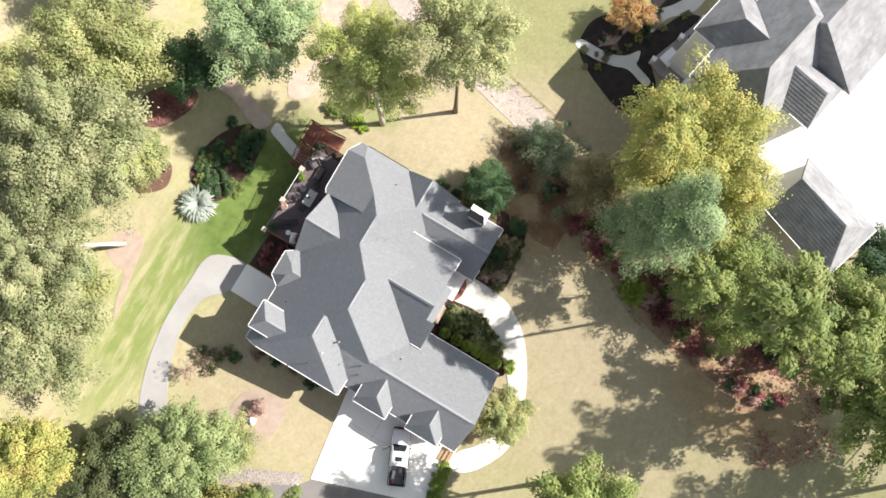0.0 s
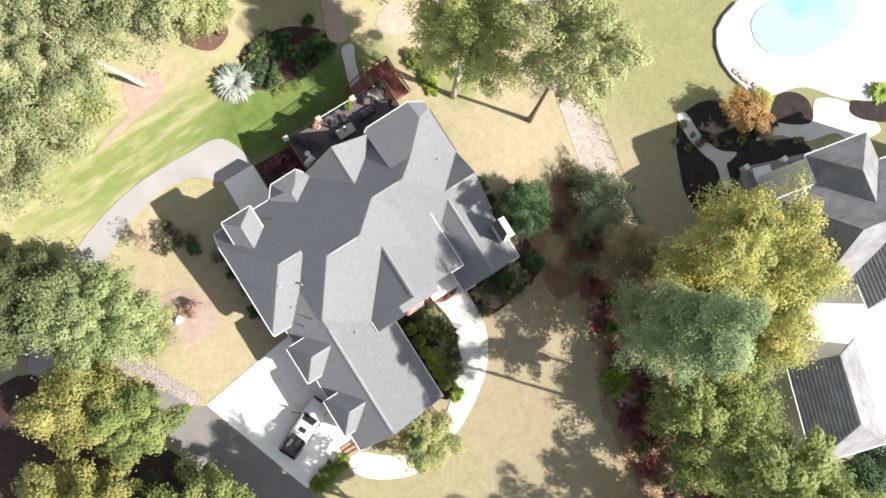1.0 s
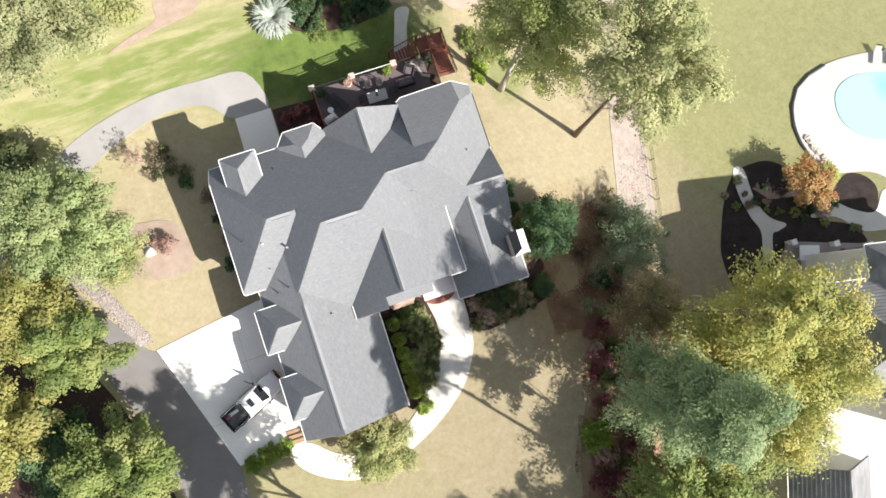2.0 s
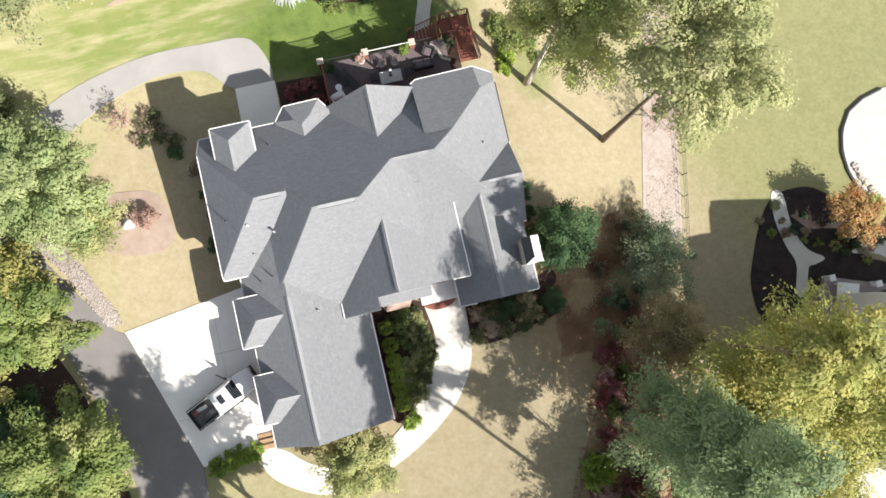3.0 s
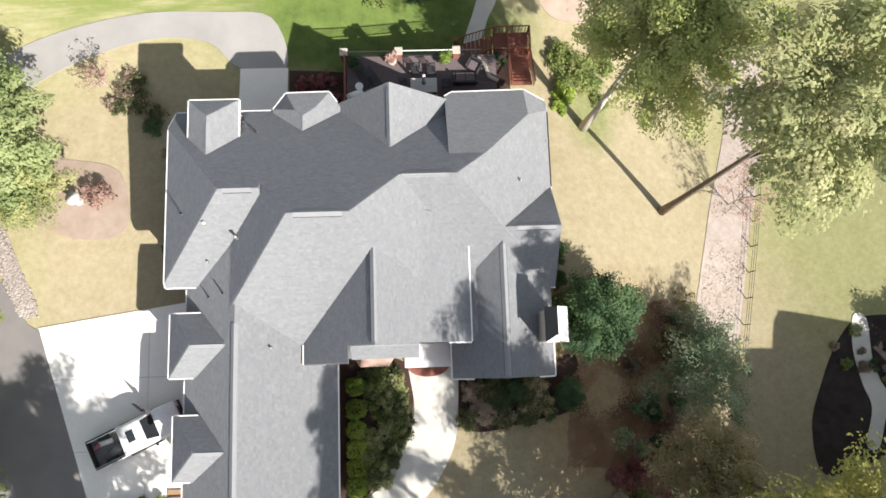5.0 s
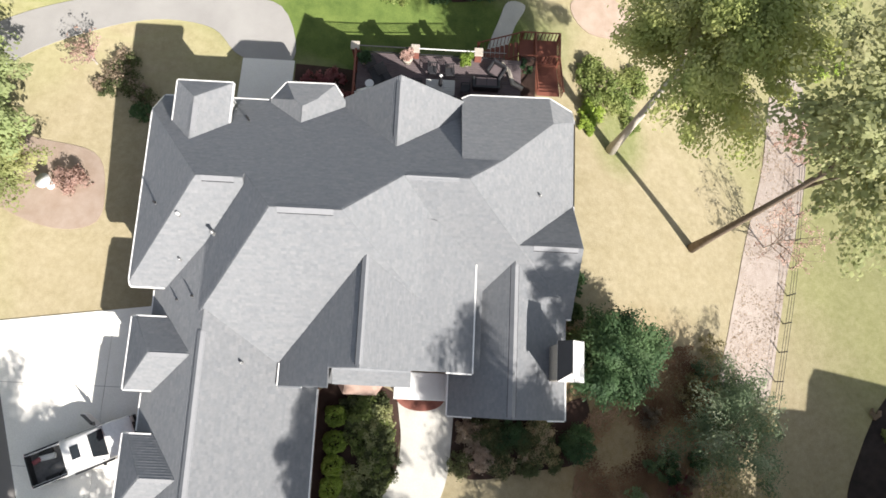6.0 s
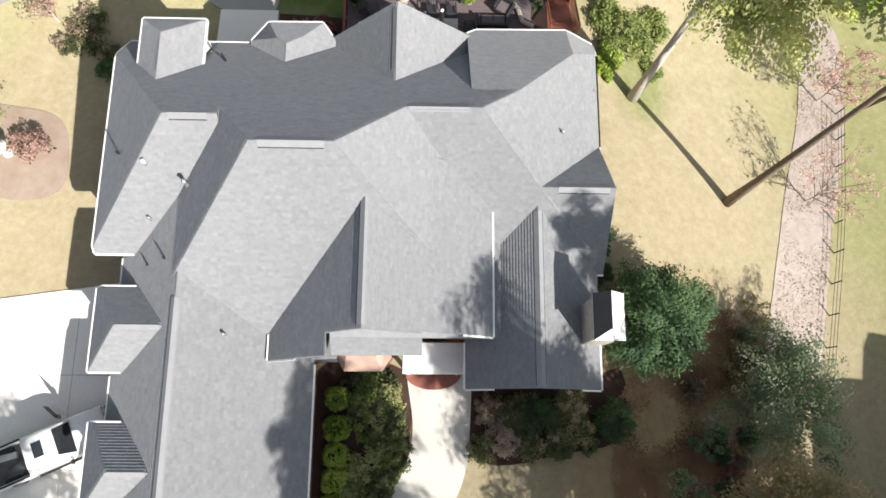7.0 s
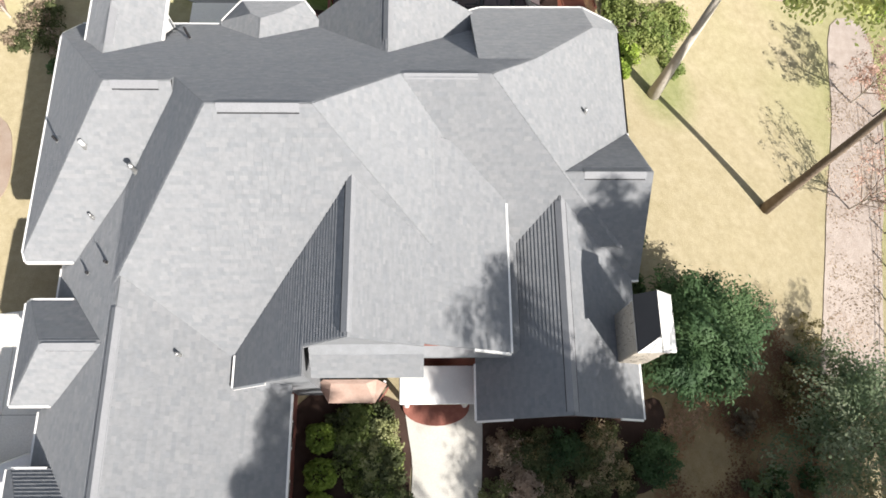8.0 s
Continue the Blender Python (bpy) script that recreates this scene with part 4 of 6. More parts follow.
def bare_tree(label, x, y, h, r, seed, mat=None, leaves=500, name="sapling", shoots=4):
    """Thin branching stems, almost leafless."""
    rng = np.random.default_rng(seed)
    top = tagged(new(name), label, "tree")
    top.location = (x, y, terrain(x, y))
    part("trunk", tube_bm([(0, 0, -0.2), (0.05, 0, h * 0.3), (0.1, 0.08, h * 0.55)], [0.07, 0.05, 0.03], 6), M_BARK_PALE, top)
    tips, twigs = [], None
    for i in range(12):
        a = 2 * math.pi * i / 12 + rng.uniform(-0.2, 0.2)
        s = Vector((0.05, 0.03, h * rng.uniform(0.15, 0.5)))
        e = Vector((r * math.cos(a) * rng.uniform(0.6, 1), r * math.sin(a) * rng.uniform(0.6, 1), h * rng.uniform(0.65, 1)))
        m = s.lerp(e, 0.5) + Vector((0, 0, 0.1))
        part("branch", tube_bm([s, m, e], [0.035, 0.02, 0.006], 5), M_TWIG, top)
        for j in range(shoots):
            p = m.lerp(e, j / shoots)
            tip = p + Vector((rng.uniform(-1, 1), rng.uniform(-1, 1), rng.uniform(0.1, 0.8))) * r * 0.3
            twigs = tube_bm([p, tip], [0.014, 0.004], 4, twigs)
            tips.append((*tip, 0.25))
    tagged(part("twigs", twigs, M_TWIG, top), kind="stuff")
    if mat:
        leaves_ob("foliage", leaf_cloud(rng, tips, max(4, leaves // len(tips)), 0.07), mat, top)
    return top


bare_tree("almost bare sapling with pinkish twigs in the stone strip", 22.1, 8.8, 5.0, 2.5, 70, L_PINK, 900, shoots=9)
bare_tree("twiggy pinkish sapling in the stone strip", 24.4, 16.2, 5.0, 2.3, 71, L_PINK, 2200, shoots=9)
shrub("bright green bush among the far trees", 28.3, 23.5, 1.7, 2.0, L_BRIGHT, 72, 2400, 0.09, clumps=26)
bare_tree("small half-bare tree on the west lawn", -22.5, 17.4, 2.6, 1.3, 80, L_PINK, 500)
for i, (x, y, r, h) in enumerate(((-20.6, 16.4, 1.1, 1.3), (-19.7, 15.6, 1.2, 1.4), (-20.2, 17.4, 0.8, 0.9), (-18.8, 14.8, 0.9, 0.9), (-21.4, 15.4, 0.7, 0.7))):
    shrub("dark twiggy shrub with pale flecks on the west lawn", x, y, r, h, L_DEEP, 1600 + i, 620, 0.065)
    shrub("pale dry sprigs among the dark west shrubs", x - 0.5, y + 0.5, r * 0.85, h * 1.05, L_DRY, 1620 + i, 420, 0.06)
shrub("brown twiggy shrub in the pine-straw bed", -22.1, 9.2, 1.2, 1.4, L_PINK, 82, 1100, 0.08)
for i, (x, y) in enumerate(((-18.9, 13.9), (-17.4, 12.2), (-16.9, 10.2), (-16.8, 8.0), (-17.0, 5.6))):
    shrub("low shrub under the west wall", x, y, 0.9, 0.7, (L_DARK, L_DRY)[i % 2], 90 + i, 700)

for i, (x, y, r, h) in enumerate(((10.3, 18.4, 1.9, 1.6), (9.2, 19.6, 1.2, 1.2), (9.4, 16.6, 1.0, 0.7), (11.6, 17.6, 1.1, 0.6), (12.6, 19.6, 1.3, 0.8), (8.9, 15.4, 0.7, 0.4), (12.2, 16.2, 0.8, 0.4))):
    shrub("rambling green shrub round the foot of a pale trunk", x, y, r, h, (L_GREEN, L_GREEN, L_BRIGHT)[i % 3], 1300 + i, int(1500 * r), 0.085, clumps=int(20 * r))
# hedge blocks and the two front beds
def hedge_block(x, y, s, h, seed):
    rng = np.random.default_rng(seed)
    top = tagged(new("hedge_bush"), "square-clipped bright green hedge bush beside the garage", "shrub", "clipped hedge row")
    top.location = (x, y, terrain(x, y))
    top.rotation_euler = (0, 0, rng.uniform(-0.25, 0.25))
    n = 1500
    p = rng.uniform(-1, 1, (n, 3))
    k = rng.integers(0, 3, n)
    for i in range(n):
        p[i, k[i]] = math.copysign(rng.uniform(0.86, 1.02), p[i, k[i]])
    p /= np.maximum(1.0, (np.abs(p) ** 3).sum(1) ** (1 / 3))[:, None]
    p[:, :2] *= 1.08
    off = Vector((seed * 2.3, 0, 0))
    p *= np.array([1.0 + 0.22 * noise.noise(Vector(q) * 1.6 + off) + 0.12 * noise.noise(Vector(q) * 4.0 + off) for q in p])[:, None]
    blobs = np.c_[p[:, 0] * s, p[:, 1] * s, (p[:, 2] * 0.5 + 0.5) * h, np.full(n, 0.05)]
    leaves_ob("foliage", leaf_cloud(rng, blobs, 2, 0.06), L_BRIGHT, top)
    part("stem", tube_bm([(0, 0, -0.1), (0, 0, h * 0.8)], [0.05, 0.02], 5), M_BARK, top)


for i, y in enumerate((-3.5, -4.9, -6.1, -7.25, -8.4, -9.5)):
    hedge_block(-5.5, y, 0.48 + 0.03 * (i % 2), 0.95, 100 + i)
rs = random.Random(3)
for i in range(40):
    t = i / 39
    x, y = -4.7 + 2.2 * rs.random(), -2.7 - 6.4 * t
    if x > -2.6 - 0.5 * max(0, -y - 6):
        x -= 0.7
    shrub("dense dark green shrub in the front mulch bed", x, y, 0.75 + 0.2 * rs.random(), 0.8 + 0.4 * rs.random(), (L_GREEN, L_DEEP, L_DEEP, L_GREEN, L_OLIVE)[i % 5], 1120 + i, 1300, 0.065)
shrub("bright green shrub by the walk's foot", -5.2, -10.9, 0.9, 1.2, L_BRIGHT, 140, 1300, 0.08)
for i in range(34):
    x, y = 1.3 + 5.4 * rs.random(), -3.4 - 2.5 * rs.random()
    mat = L_DRY if x < 2.7 and i % 2 else (L_DEEP, L_TWIG, L_DEEP, L_DARK)[i % 4]
    shrub({L_DEEP: "dark olive shrub", L_DRY: "pale dry-flowered shrub", L_TWIG: "brown-olive twiggy shrub", L_DARK: "dark green shrub"}[mat] + " under the east wing", x, y, 0.6 + 0.35 * rs.random(), 0.7 + 0.5 * rs.random(), mat, 1180 + i, 1500, 0.048, clumps=22)
shrub("dense round dark green boxwood ball", 7.95, -4.4, 1.2, 1.6, L_DARK, 170, 5200, 0.05, clumps=40)
for i, (x, y) in enumerate(((7.3, -0.6), (7.4, 1.2), (7.6, 2.9), (7.9, 4.6))):
    shrub("dark shrub against the east wall", x, y, 0.8, 1.0, L_DARK, 175 + i, 800)

# crimson shrubs and leaf litter along the tree line
for i in range(34):
    t = i / 33
    x = 12.0 - 6.8 * smoothstep(t * 1.05) + rs.uniform(-1.2, 1.5)
    y = -9.0 - 28 * t + rs.uniform(-1.2, 1.2)
    mat = (L_RED, L_RED, L_PINK, L_GREEN)[i % 4] if t < 0.7 else (L_RED, L_PINK, L_DARK)[i % 3]
    shrub({L_RED: "crimson-leaved shrub", L_PINK: "pale dry shrub", L_GREEN: "green shrub", L_DARK: "dark green shrub"}[mat] + " at the edge of the front lawn", x, y, rs.uniform(0.6, 1.2), rs.uniform(0.6, 1.3), mat, 200 + i, 800, 0.09)
for i, (x, y) in enumerate(((7.0, -22.0), (8.4, -22.8), (9.9, -22.8), (7.5, -24.0), (11.7, -19.8), (12.4, -22.6), (10.6, -11.8), (10.4, -13.2), (8.9, -20.6))):
    shrub("bright crimson shrub in the lit gap at the lawn edge", x, y, 0.9 + 0.12 * (i % 3), 0.8, (L_RED, L_RED, L_PINK)[i % 3], 1700 + i, 1100, 0.08)
shrub("bright green fern-like clump among crimson shrubs", 8.2, -18.4, 1.3, 1.0, L_BRIGHT, 240, 500, 0.3, long=2.2)
for i, (x, y) in enumerate(((-20.3, -11.0), (-19.3, -10.8), (-18.3, -10.55), (-17.5, -10.45))):
    shrub("bright green hedge shrub beside the garage court", x, y + 0.1, 0.95, 1.15, L_BRIGHT, 245 + i, 1700, 0.08)
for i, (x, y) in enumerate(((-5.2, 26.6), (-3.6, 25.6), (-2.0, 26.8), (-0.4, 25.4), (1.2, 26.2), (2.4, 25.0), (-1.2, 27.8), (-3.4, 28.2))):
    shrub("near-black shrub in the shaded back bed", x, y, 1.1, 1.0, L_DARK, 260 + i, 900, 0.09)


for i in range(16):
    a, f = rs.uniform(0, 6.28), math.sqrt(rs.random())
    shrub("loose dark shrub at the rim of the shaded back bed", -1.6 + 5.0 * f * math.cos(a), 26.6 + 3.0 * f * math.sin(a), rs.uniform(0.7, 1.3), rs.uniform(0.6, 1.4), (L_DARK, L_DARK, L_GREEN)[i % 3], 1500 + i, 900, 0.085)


def spiky_plant(label, x, y, r, n, mat, seed, name="yucca"):
    """A rosette of arching sword leaves."""
    rng = np.random.default_rng(seed)
    top = tagged(new(name), label, "shrub")
    top.location = (x, y, terrain(x, y))
    verts, faces = [], []
    for i in range(n):
        a, up, L = rng.uniform(0, 2 * math.pi), rng.uniform(0.15, 1.25), r * rng.uniform(0.7, 1.1)
        d, s = Vector((math.cos(a), math.sin(a), 0)), Vector((-math.sin(a), math.cos(a), 0)) * 0.07 * r
        k = len(verts)
        for t, w in ((0, 0.6), (0.4, 1.0), (0.75, 0.7), (1.0, 0.06)):
            c = d * (L * t * math.cos(up) ** 0.5) + Vector((0, 0, 0.3 + L * (math.sin(up) * t - 0.5 * t * t)))
            verts += [c - s * w, c + s * w]
        faces += [(k + 2 * j, k + 2 * j + 1, k + 2 * j + 3, k + 2 * j + 2) for j in range(3)]
    tagged(mesh_ob("fronds", verts, faces, mat, top), "long arching sword-shaped leaves")
    part("stem", tube_bm([(0, 0, -0.1), (0, 0, 0.5)], [0.14, 0.1], 7), M_BARK, top)


spiky_plant("large silvery blue-grey spiky yucca on the back lawn", -7.3, 26.2, 2.3, 240, L_BLUE, 280)
spiky_plant("bright green palm-like clump in the neighbour's bed", 39.6, -3.2, 1.7, 110, L_BRIGHT, 281)
spiky_plant("bright green cabbage palm beside the far pool path", 51.5, -9.5, 1.5, 90, L_BRIGHT, 282)
spiky_plant("green palm-like clump beside the neighbour's garage", 23.2, -39.0, 1.5, 90, L_GREEN, 283)

# ---- fixed things on the house ----
def chimney():
    x0, x1, y0, y1, zt = 5.42, 6.46, -1.16, 0.52, 7.35
    c = part("chimney", box_bm(x0, y0, -2.5, x1, y1, zt, 0.02), M_STONE, house, "pale stone chimney stack")
    # courses of stone proud of the stack
    rc = random.Random(8)
    shared = {}
    for face in ("w", "s"):
        z = 4.6
        while z < zt - 0.2:
            h = 0.24
            p, end = (y0, y1) if face == "w" else (x0, x1)
            while p < end - 0.15:
                w = min(rc.choice((0.3, 0.42, 0.55)), end - p)
                key = (face, round(w, 2))
                if key not in shared:
                    bm = box_bm(-0.03, 0, 0, 0.03, w - 0.02, h - 0.02, 0.012) if face == "w" else box_bm(0, -0.03, 0, w - 0.02, 0.03, h - 0.02, 0.012)
                    me = bpy.data.meshes.new("stone")
                    bm.to_mesh(me)
                    bm.free()
                    me.materials.append(M_STONE)
                    shared[key] = me
                ob = new("stone", shared[key])
                ob.location = (x0 if face == "w" else p, p if face == "w" else y0, z)
                ob.parent = c
                p += w
            z += h
    bm = bmesh.new()
    a, b, d, e, rz = x0 - 0.1, x1 + 0.1, y0 - 0.1, y1 + 0.1, zt + 0.62
    rx = 5.92
    V = [bm.verts.new(v) for v in ((a, d, zt), (b, d, zt), (b, e, zt), (a, e, zt), (rx, d + 0.42, rz), (rx, e, rz), (a, d, zt - 0.1), (b, d, zt - 0.1), (b, e, zt - 0.1), (a, e, zt - 0.1))]
    for f in ((0, 1, 4), (1, 2, 5, 4), (2, 3, 5), (0, 6, 7, 1), (1, 7, 8, 2), (2, 8, 9, 3), (3, 9, 6, 0), (9, 8, 7, 6)):
        bm.faces.new([V[i] for i in f])
    part("chimney_cap", bm, M_WHITE, c, "folded white metal chimney cap")
    bm = bmesh.new()
    V = [bm.verts.new(v) for v in ((a, e, zt), (a, d, zt), (rx, d + 0.42, rz), (rx, e, rz), (a, e, zt - 0.05), (a, d, zt - 0.05), (rx, d + 0.42, rz - 0.05), (rx, e, rz - 0.05))]
    for f in ((0, 1, 2, 3), (4, 5, 6, 7), (0, 1, 5, 4), (1, 2, 6, 5), (2, 3, 7, 6), (3, 0, 4, 7)):
        bm.faces.new([V[i] for i in f])
    part("cap_slope", bm, M_BLACK, c, "near-black slope of the chimney cap")
    for t in (0.35, 0.7):
        part("seam", tube_bm([Vector((b, d, zt + 0.01)).lerp(Vector((a, d, zt + 0.01)), t), Vector((rx, d + 0.42, rz + 0.01))], [0.015, 0.015], 5), M_METAL, c)


chimney()
part("vent_grille", box_bm(-8.3, -1.95, 4.25, -7.94, -0.75, 4.98, 0.02), M_BLACK, house, "black louvred vent under the west eave")


def top_of_house(x, y):
    return max(roof_z(r, x, y) for r in HOUSE_ROOFS if inside(r["plan"], x, y))


def roof_vent(x, y, h, r, mat, label):
    z = top_of_house(x, y)
    v = part("roof_vent", tube_bm([(x, y, z - 0.15), (x, y, z + h), (x, y, z + h + 0.02)], [r, r, r * 0.6], 12), mat, house, label, smooth=False)
    part("collar", tube_bm([(x, y, z - 0.1), (x, y, z + 0.1)], [r * 1.7, r * 1.2], 12), M_METAL, v)
    if r > 0.07:
        part("vent_hood", tube_bm([(x, y, z + h), (x, y, z + h + 0.06), (x, y, z + h + 0.14)], [r * 1.35, r * 1.35, r * 0.3], 12), mat, v)


for x, y, h, r, mat, label in ((-12.6, 5.55, 0.32, 0.07, M_WHITE, "white hooded roof vent"), (-11.0, 4.8, 0.5, 0.075, M_METAL, "grey metal flue with a hood"), (-12.95, 3.75, 0.3, 0.055, M_METAL, "short grey vent pipe"),
                               (-13.05, 1.85, 0.2, 0.05, M_DARK, "dark vent pipe"), (-12.0, 1.95, 0.28, 0.05, M_DARK, "dark vent pipe"), (-14.3, 6.4, 0.4, 0.05, M_DARK, "dark vent pipe"), (-9.5, -1.05, 0.3, 0.06, M_METAL, "short grey vent pipe"),
                               (-10.5, 11.3, 0.75, 0.05, M_DARK, "tall dark vent pipe"), (4.6, 8.0, 0.3, 0.06, M_METAL, "short grey vent pipe")):
    roof_vent(x, y, h, r, mat, label)


def porch():
    p = part("porch_roof", box_bm(-2.35, -2.42, 2.66, 0.44, -1.0, 2.84, 0.03), M_WHITE, house, "flat white porch roof over the front door")
    for x in (-2.15, 0.2):
        part("porch_column", tube_bm([(x, -2.22, 0.05), (x, -2.22, 0.25), (x, -2.22, 2.5), (x, -2.22, 2.68)], [0.16, 0.12, 0.11, 0.15], 14), M_WHITE, p, smooth=True)
    bm = bmesh.new()
    pts = [(-2.3, -1.2)] + [(-0.95 + 1.35 * math.cos(a), -2.3 + 0.75 * math.sin(a)) for a in [math.pi + math.pi * i / 14 for i in range(15)]] + [(0.4, -1.2)]
    f = bm.faces.new([bm.verts.new((x, y, 0.22)) for x, y in pts])
    g = bmesh.ops.extrude_face_region(bm, geom=[f])
    for v in g["geom"]:
        if isinstance(v, bmesh.types.BMVert):
            v.co.z = -0.2
    part("porch_step", bm, M_BRICK, house, "rounded red-brick porch step")
    d = part("front_door", box_bm(-1.5, -1.42, 0.2, -0.4, -1.36, 2.35, 0.02), M_TAN, house, "brown wooden front door")
    part("handle", tube_bm([(-0.55, -1.47, 1.15), (-0.55, -1.47, 1.35)], [0.02, 0.02], 8), M_CHROME, d)


porch()


def bay_window():
    bm = bmesh.new()
    pl = [(-5.5, -1.6), (-5.05, -2.3), (-3.3, -2.3), (-2.85, -1.6)]
    lo = [bm.verts.new((x, y, 2.15)) for x, y in pl]
    hi = [bm.verts.new((x, y, 2.85)) for x, y in ((-5.2, -1.5), (-4.9, -1.65), (-3.6, -1.65), (-3.2, -1.5))]
    for i in range(3):
        bm.faces.new((lo[i], lo[i + 1], hi[i + 1], hi[i]))
    bm.faces.new(hi)
    b = part("bay_roof", bm, M_COPPER, house, "weathered copper roof of the bay window")
    for i in range(3):
        p, q = Vector((*pl[i], 0)), Vector((*pl[i + 1], 0))
        p, q = p.lerp(q, 0.06) + Vector((0, 0.14, 0)), q.lerp(p, 0.06) + Vector((0, 0.14, 0))
        for nm, z0, z1, m in (("bay_wall", -0.2, 0.6, M_BRICK), ("bay_pane", 0.62, 1.95, M_GLASS), ("bay_frame", 1.97, 2.2, M_WHITE)):
            bm = bmesh.new()
            d = (q - p).normalized()
            n = Vector((-d.y, d.x, 0)) * 0.1
            V = [bm.verts.new(v + Vector((0, 0, z))) for z in (z0, z1) for v in (p, q, q + n, p + n)]
            for f in ((0, 1, 2, 3), (4, 5, 6, 7), (0, 1, 5, 4), (1, 2, 6, 5), (2, 3, 7, 6), (3, 0, 4, 7)):
                bm.faces.new([V[k] for k in f])
            part(nm, bm, m, house)


bay_window()
for y in (-0.75, -6.35):
    g = part("garage_door", box_bm(-14.52, y - 1.4, 0.08, -14.44, y + 1.4, 2.4, 0.01), M_WHITE, house, "white panelled garage door")
    for k in range(4):
        for j in range(4):
            part("panel", box_bm(-14.56, y - 1.3 + 0.66 * j, 0.16 + 0.57 * k, -14.515, y - 1.3 + 0.66 * j + 0.58, 0.16 + 0.57 * k + 0.48, 0.012), M_WHITE, g)
for y in (-3.4, -5.6, -7.8):
    w = part("window", box_bm(-6.62, y - 0.55, 1.0, -6.545, y + 0.55, 2.5, 0.01), M_WHITE, house, "white-framed garage window")
    part("pane", box_bm(-6.56, y - 0.45, 1.1, -6.53, y + 0.45, 2.4), M_GLASS, w)

# ---- raised patio deck at the back ----
DECK_Z = 1.0


def patio():
    d = tagged(new("deck"), "raised dark-boarded patio deck behind the house", "deck")
    y, i = 13.1, 0
    x0, x1 = -5.75, 4.1
    me = None
    while y < 17.85:
        if me is None:
            bm = box_bm(x0, 0, -0.04, x1, 0.135, 0, 0.006)
            me = bpy.data.meshes.new("board")
            bm.to_mesh(me)
            bm.free()
            me.materials.append(M_DECKWOOD)
        ob = new("board", me)
        ob.location = (0, y, DECK_Z)
        ob.parent = d
        y += 0.145
    part("skirt", box_bm(x0 + 0.05, 13.0, -4.2, x1 - 0.05, 17.8, DECK_Z - 0.05), M_BRICK, d, "red-brick deck base")
    for x in (-5.85, -2.3, 1.45):
        p = part("pier", box_bm(x - 0.2, 17.62, -3.5, x + 0.2, 18.02, DECK_Z + 0.85, 0.015), M_BRICK, d, "red-brick deck pier")
        part("pier_cap", box_bm(x - 0.26, 17.56, DECK_Z + 0.85, x + 0.26, 18.08, DECK_Z + 0.97, 0.03), M_STONE, p, "pale stone pier cap")
    for a, b in ((-5.65, -2.5), (-2.1, 1.25), (1.65, 3.1)):
        for z in (0.2, 0.92):
            part("rail", box_bm(a, 17.79, DECK_Z + z, b, 17.85, DECK_Z + z + 0.05, 0.01), M_WHITE if z > 0.5 and a < 1 and a > -3 else M_BLACK, d)
        n = int((b - a) / 0.13)
        for k in range(1, n):
            x = a + (b - a) * k / n
            part("baluster", box_bm(x - 0.01, 17.81, DECK_Z + 0.2, x + 0.01, 17.83, DECK_Z + 0.94), M_BLACK, d)
    part("kerb", tube_bm([(2.9, 17.6, DECK_Z + 0.12), (3.35, 17.1, DECK_Z + 0.12), (3.6, 16.3, DECK_Z + 0.12), (4.2, 16.0, DECK_Z + 0.12)], [0.14] * 4, 8), M_STONE, d, "curved pale stone kerb")
    part("raised_bed", box_bm(4.12, 13.2, -4.0, 5.0, 18.25, DECK_Z - 0.12, 0.03), M_MULCH_SHADE, d, "raised mulch bed between deck and stairs")
    for y in (14.4, 15.5, 16.6):
        part("post", box_bm(-5.83, y - 0.05, DECK_Z - 0.1, -5.73, y + 0.05, DECK_Z + 1.0, 0.01), M_REDWOOD, d)
    part("side_rail", box_bm(-5.84, 13.6, DECK_Z + 0.95, -5.72, 17.6, DECK_Z + 1.02, 0.01), M_REDWOOD, d)


patio()


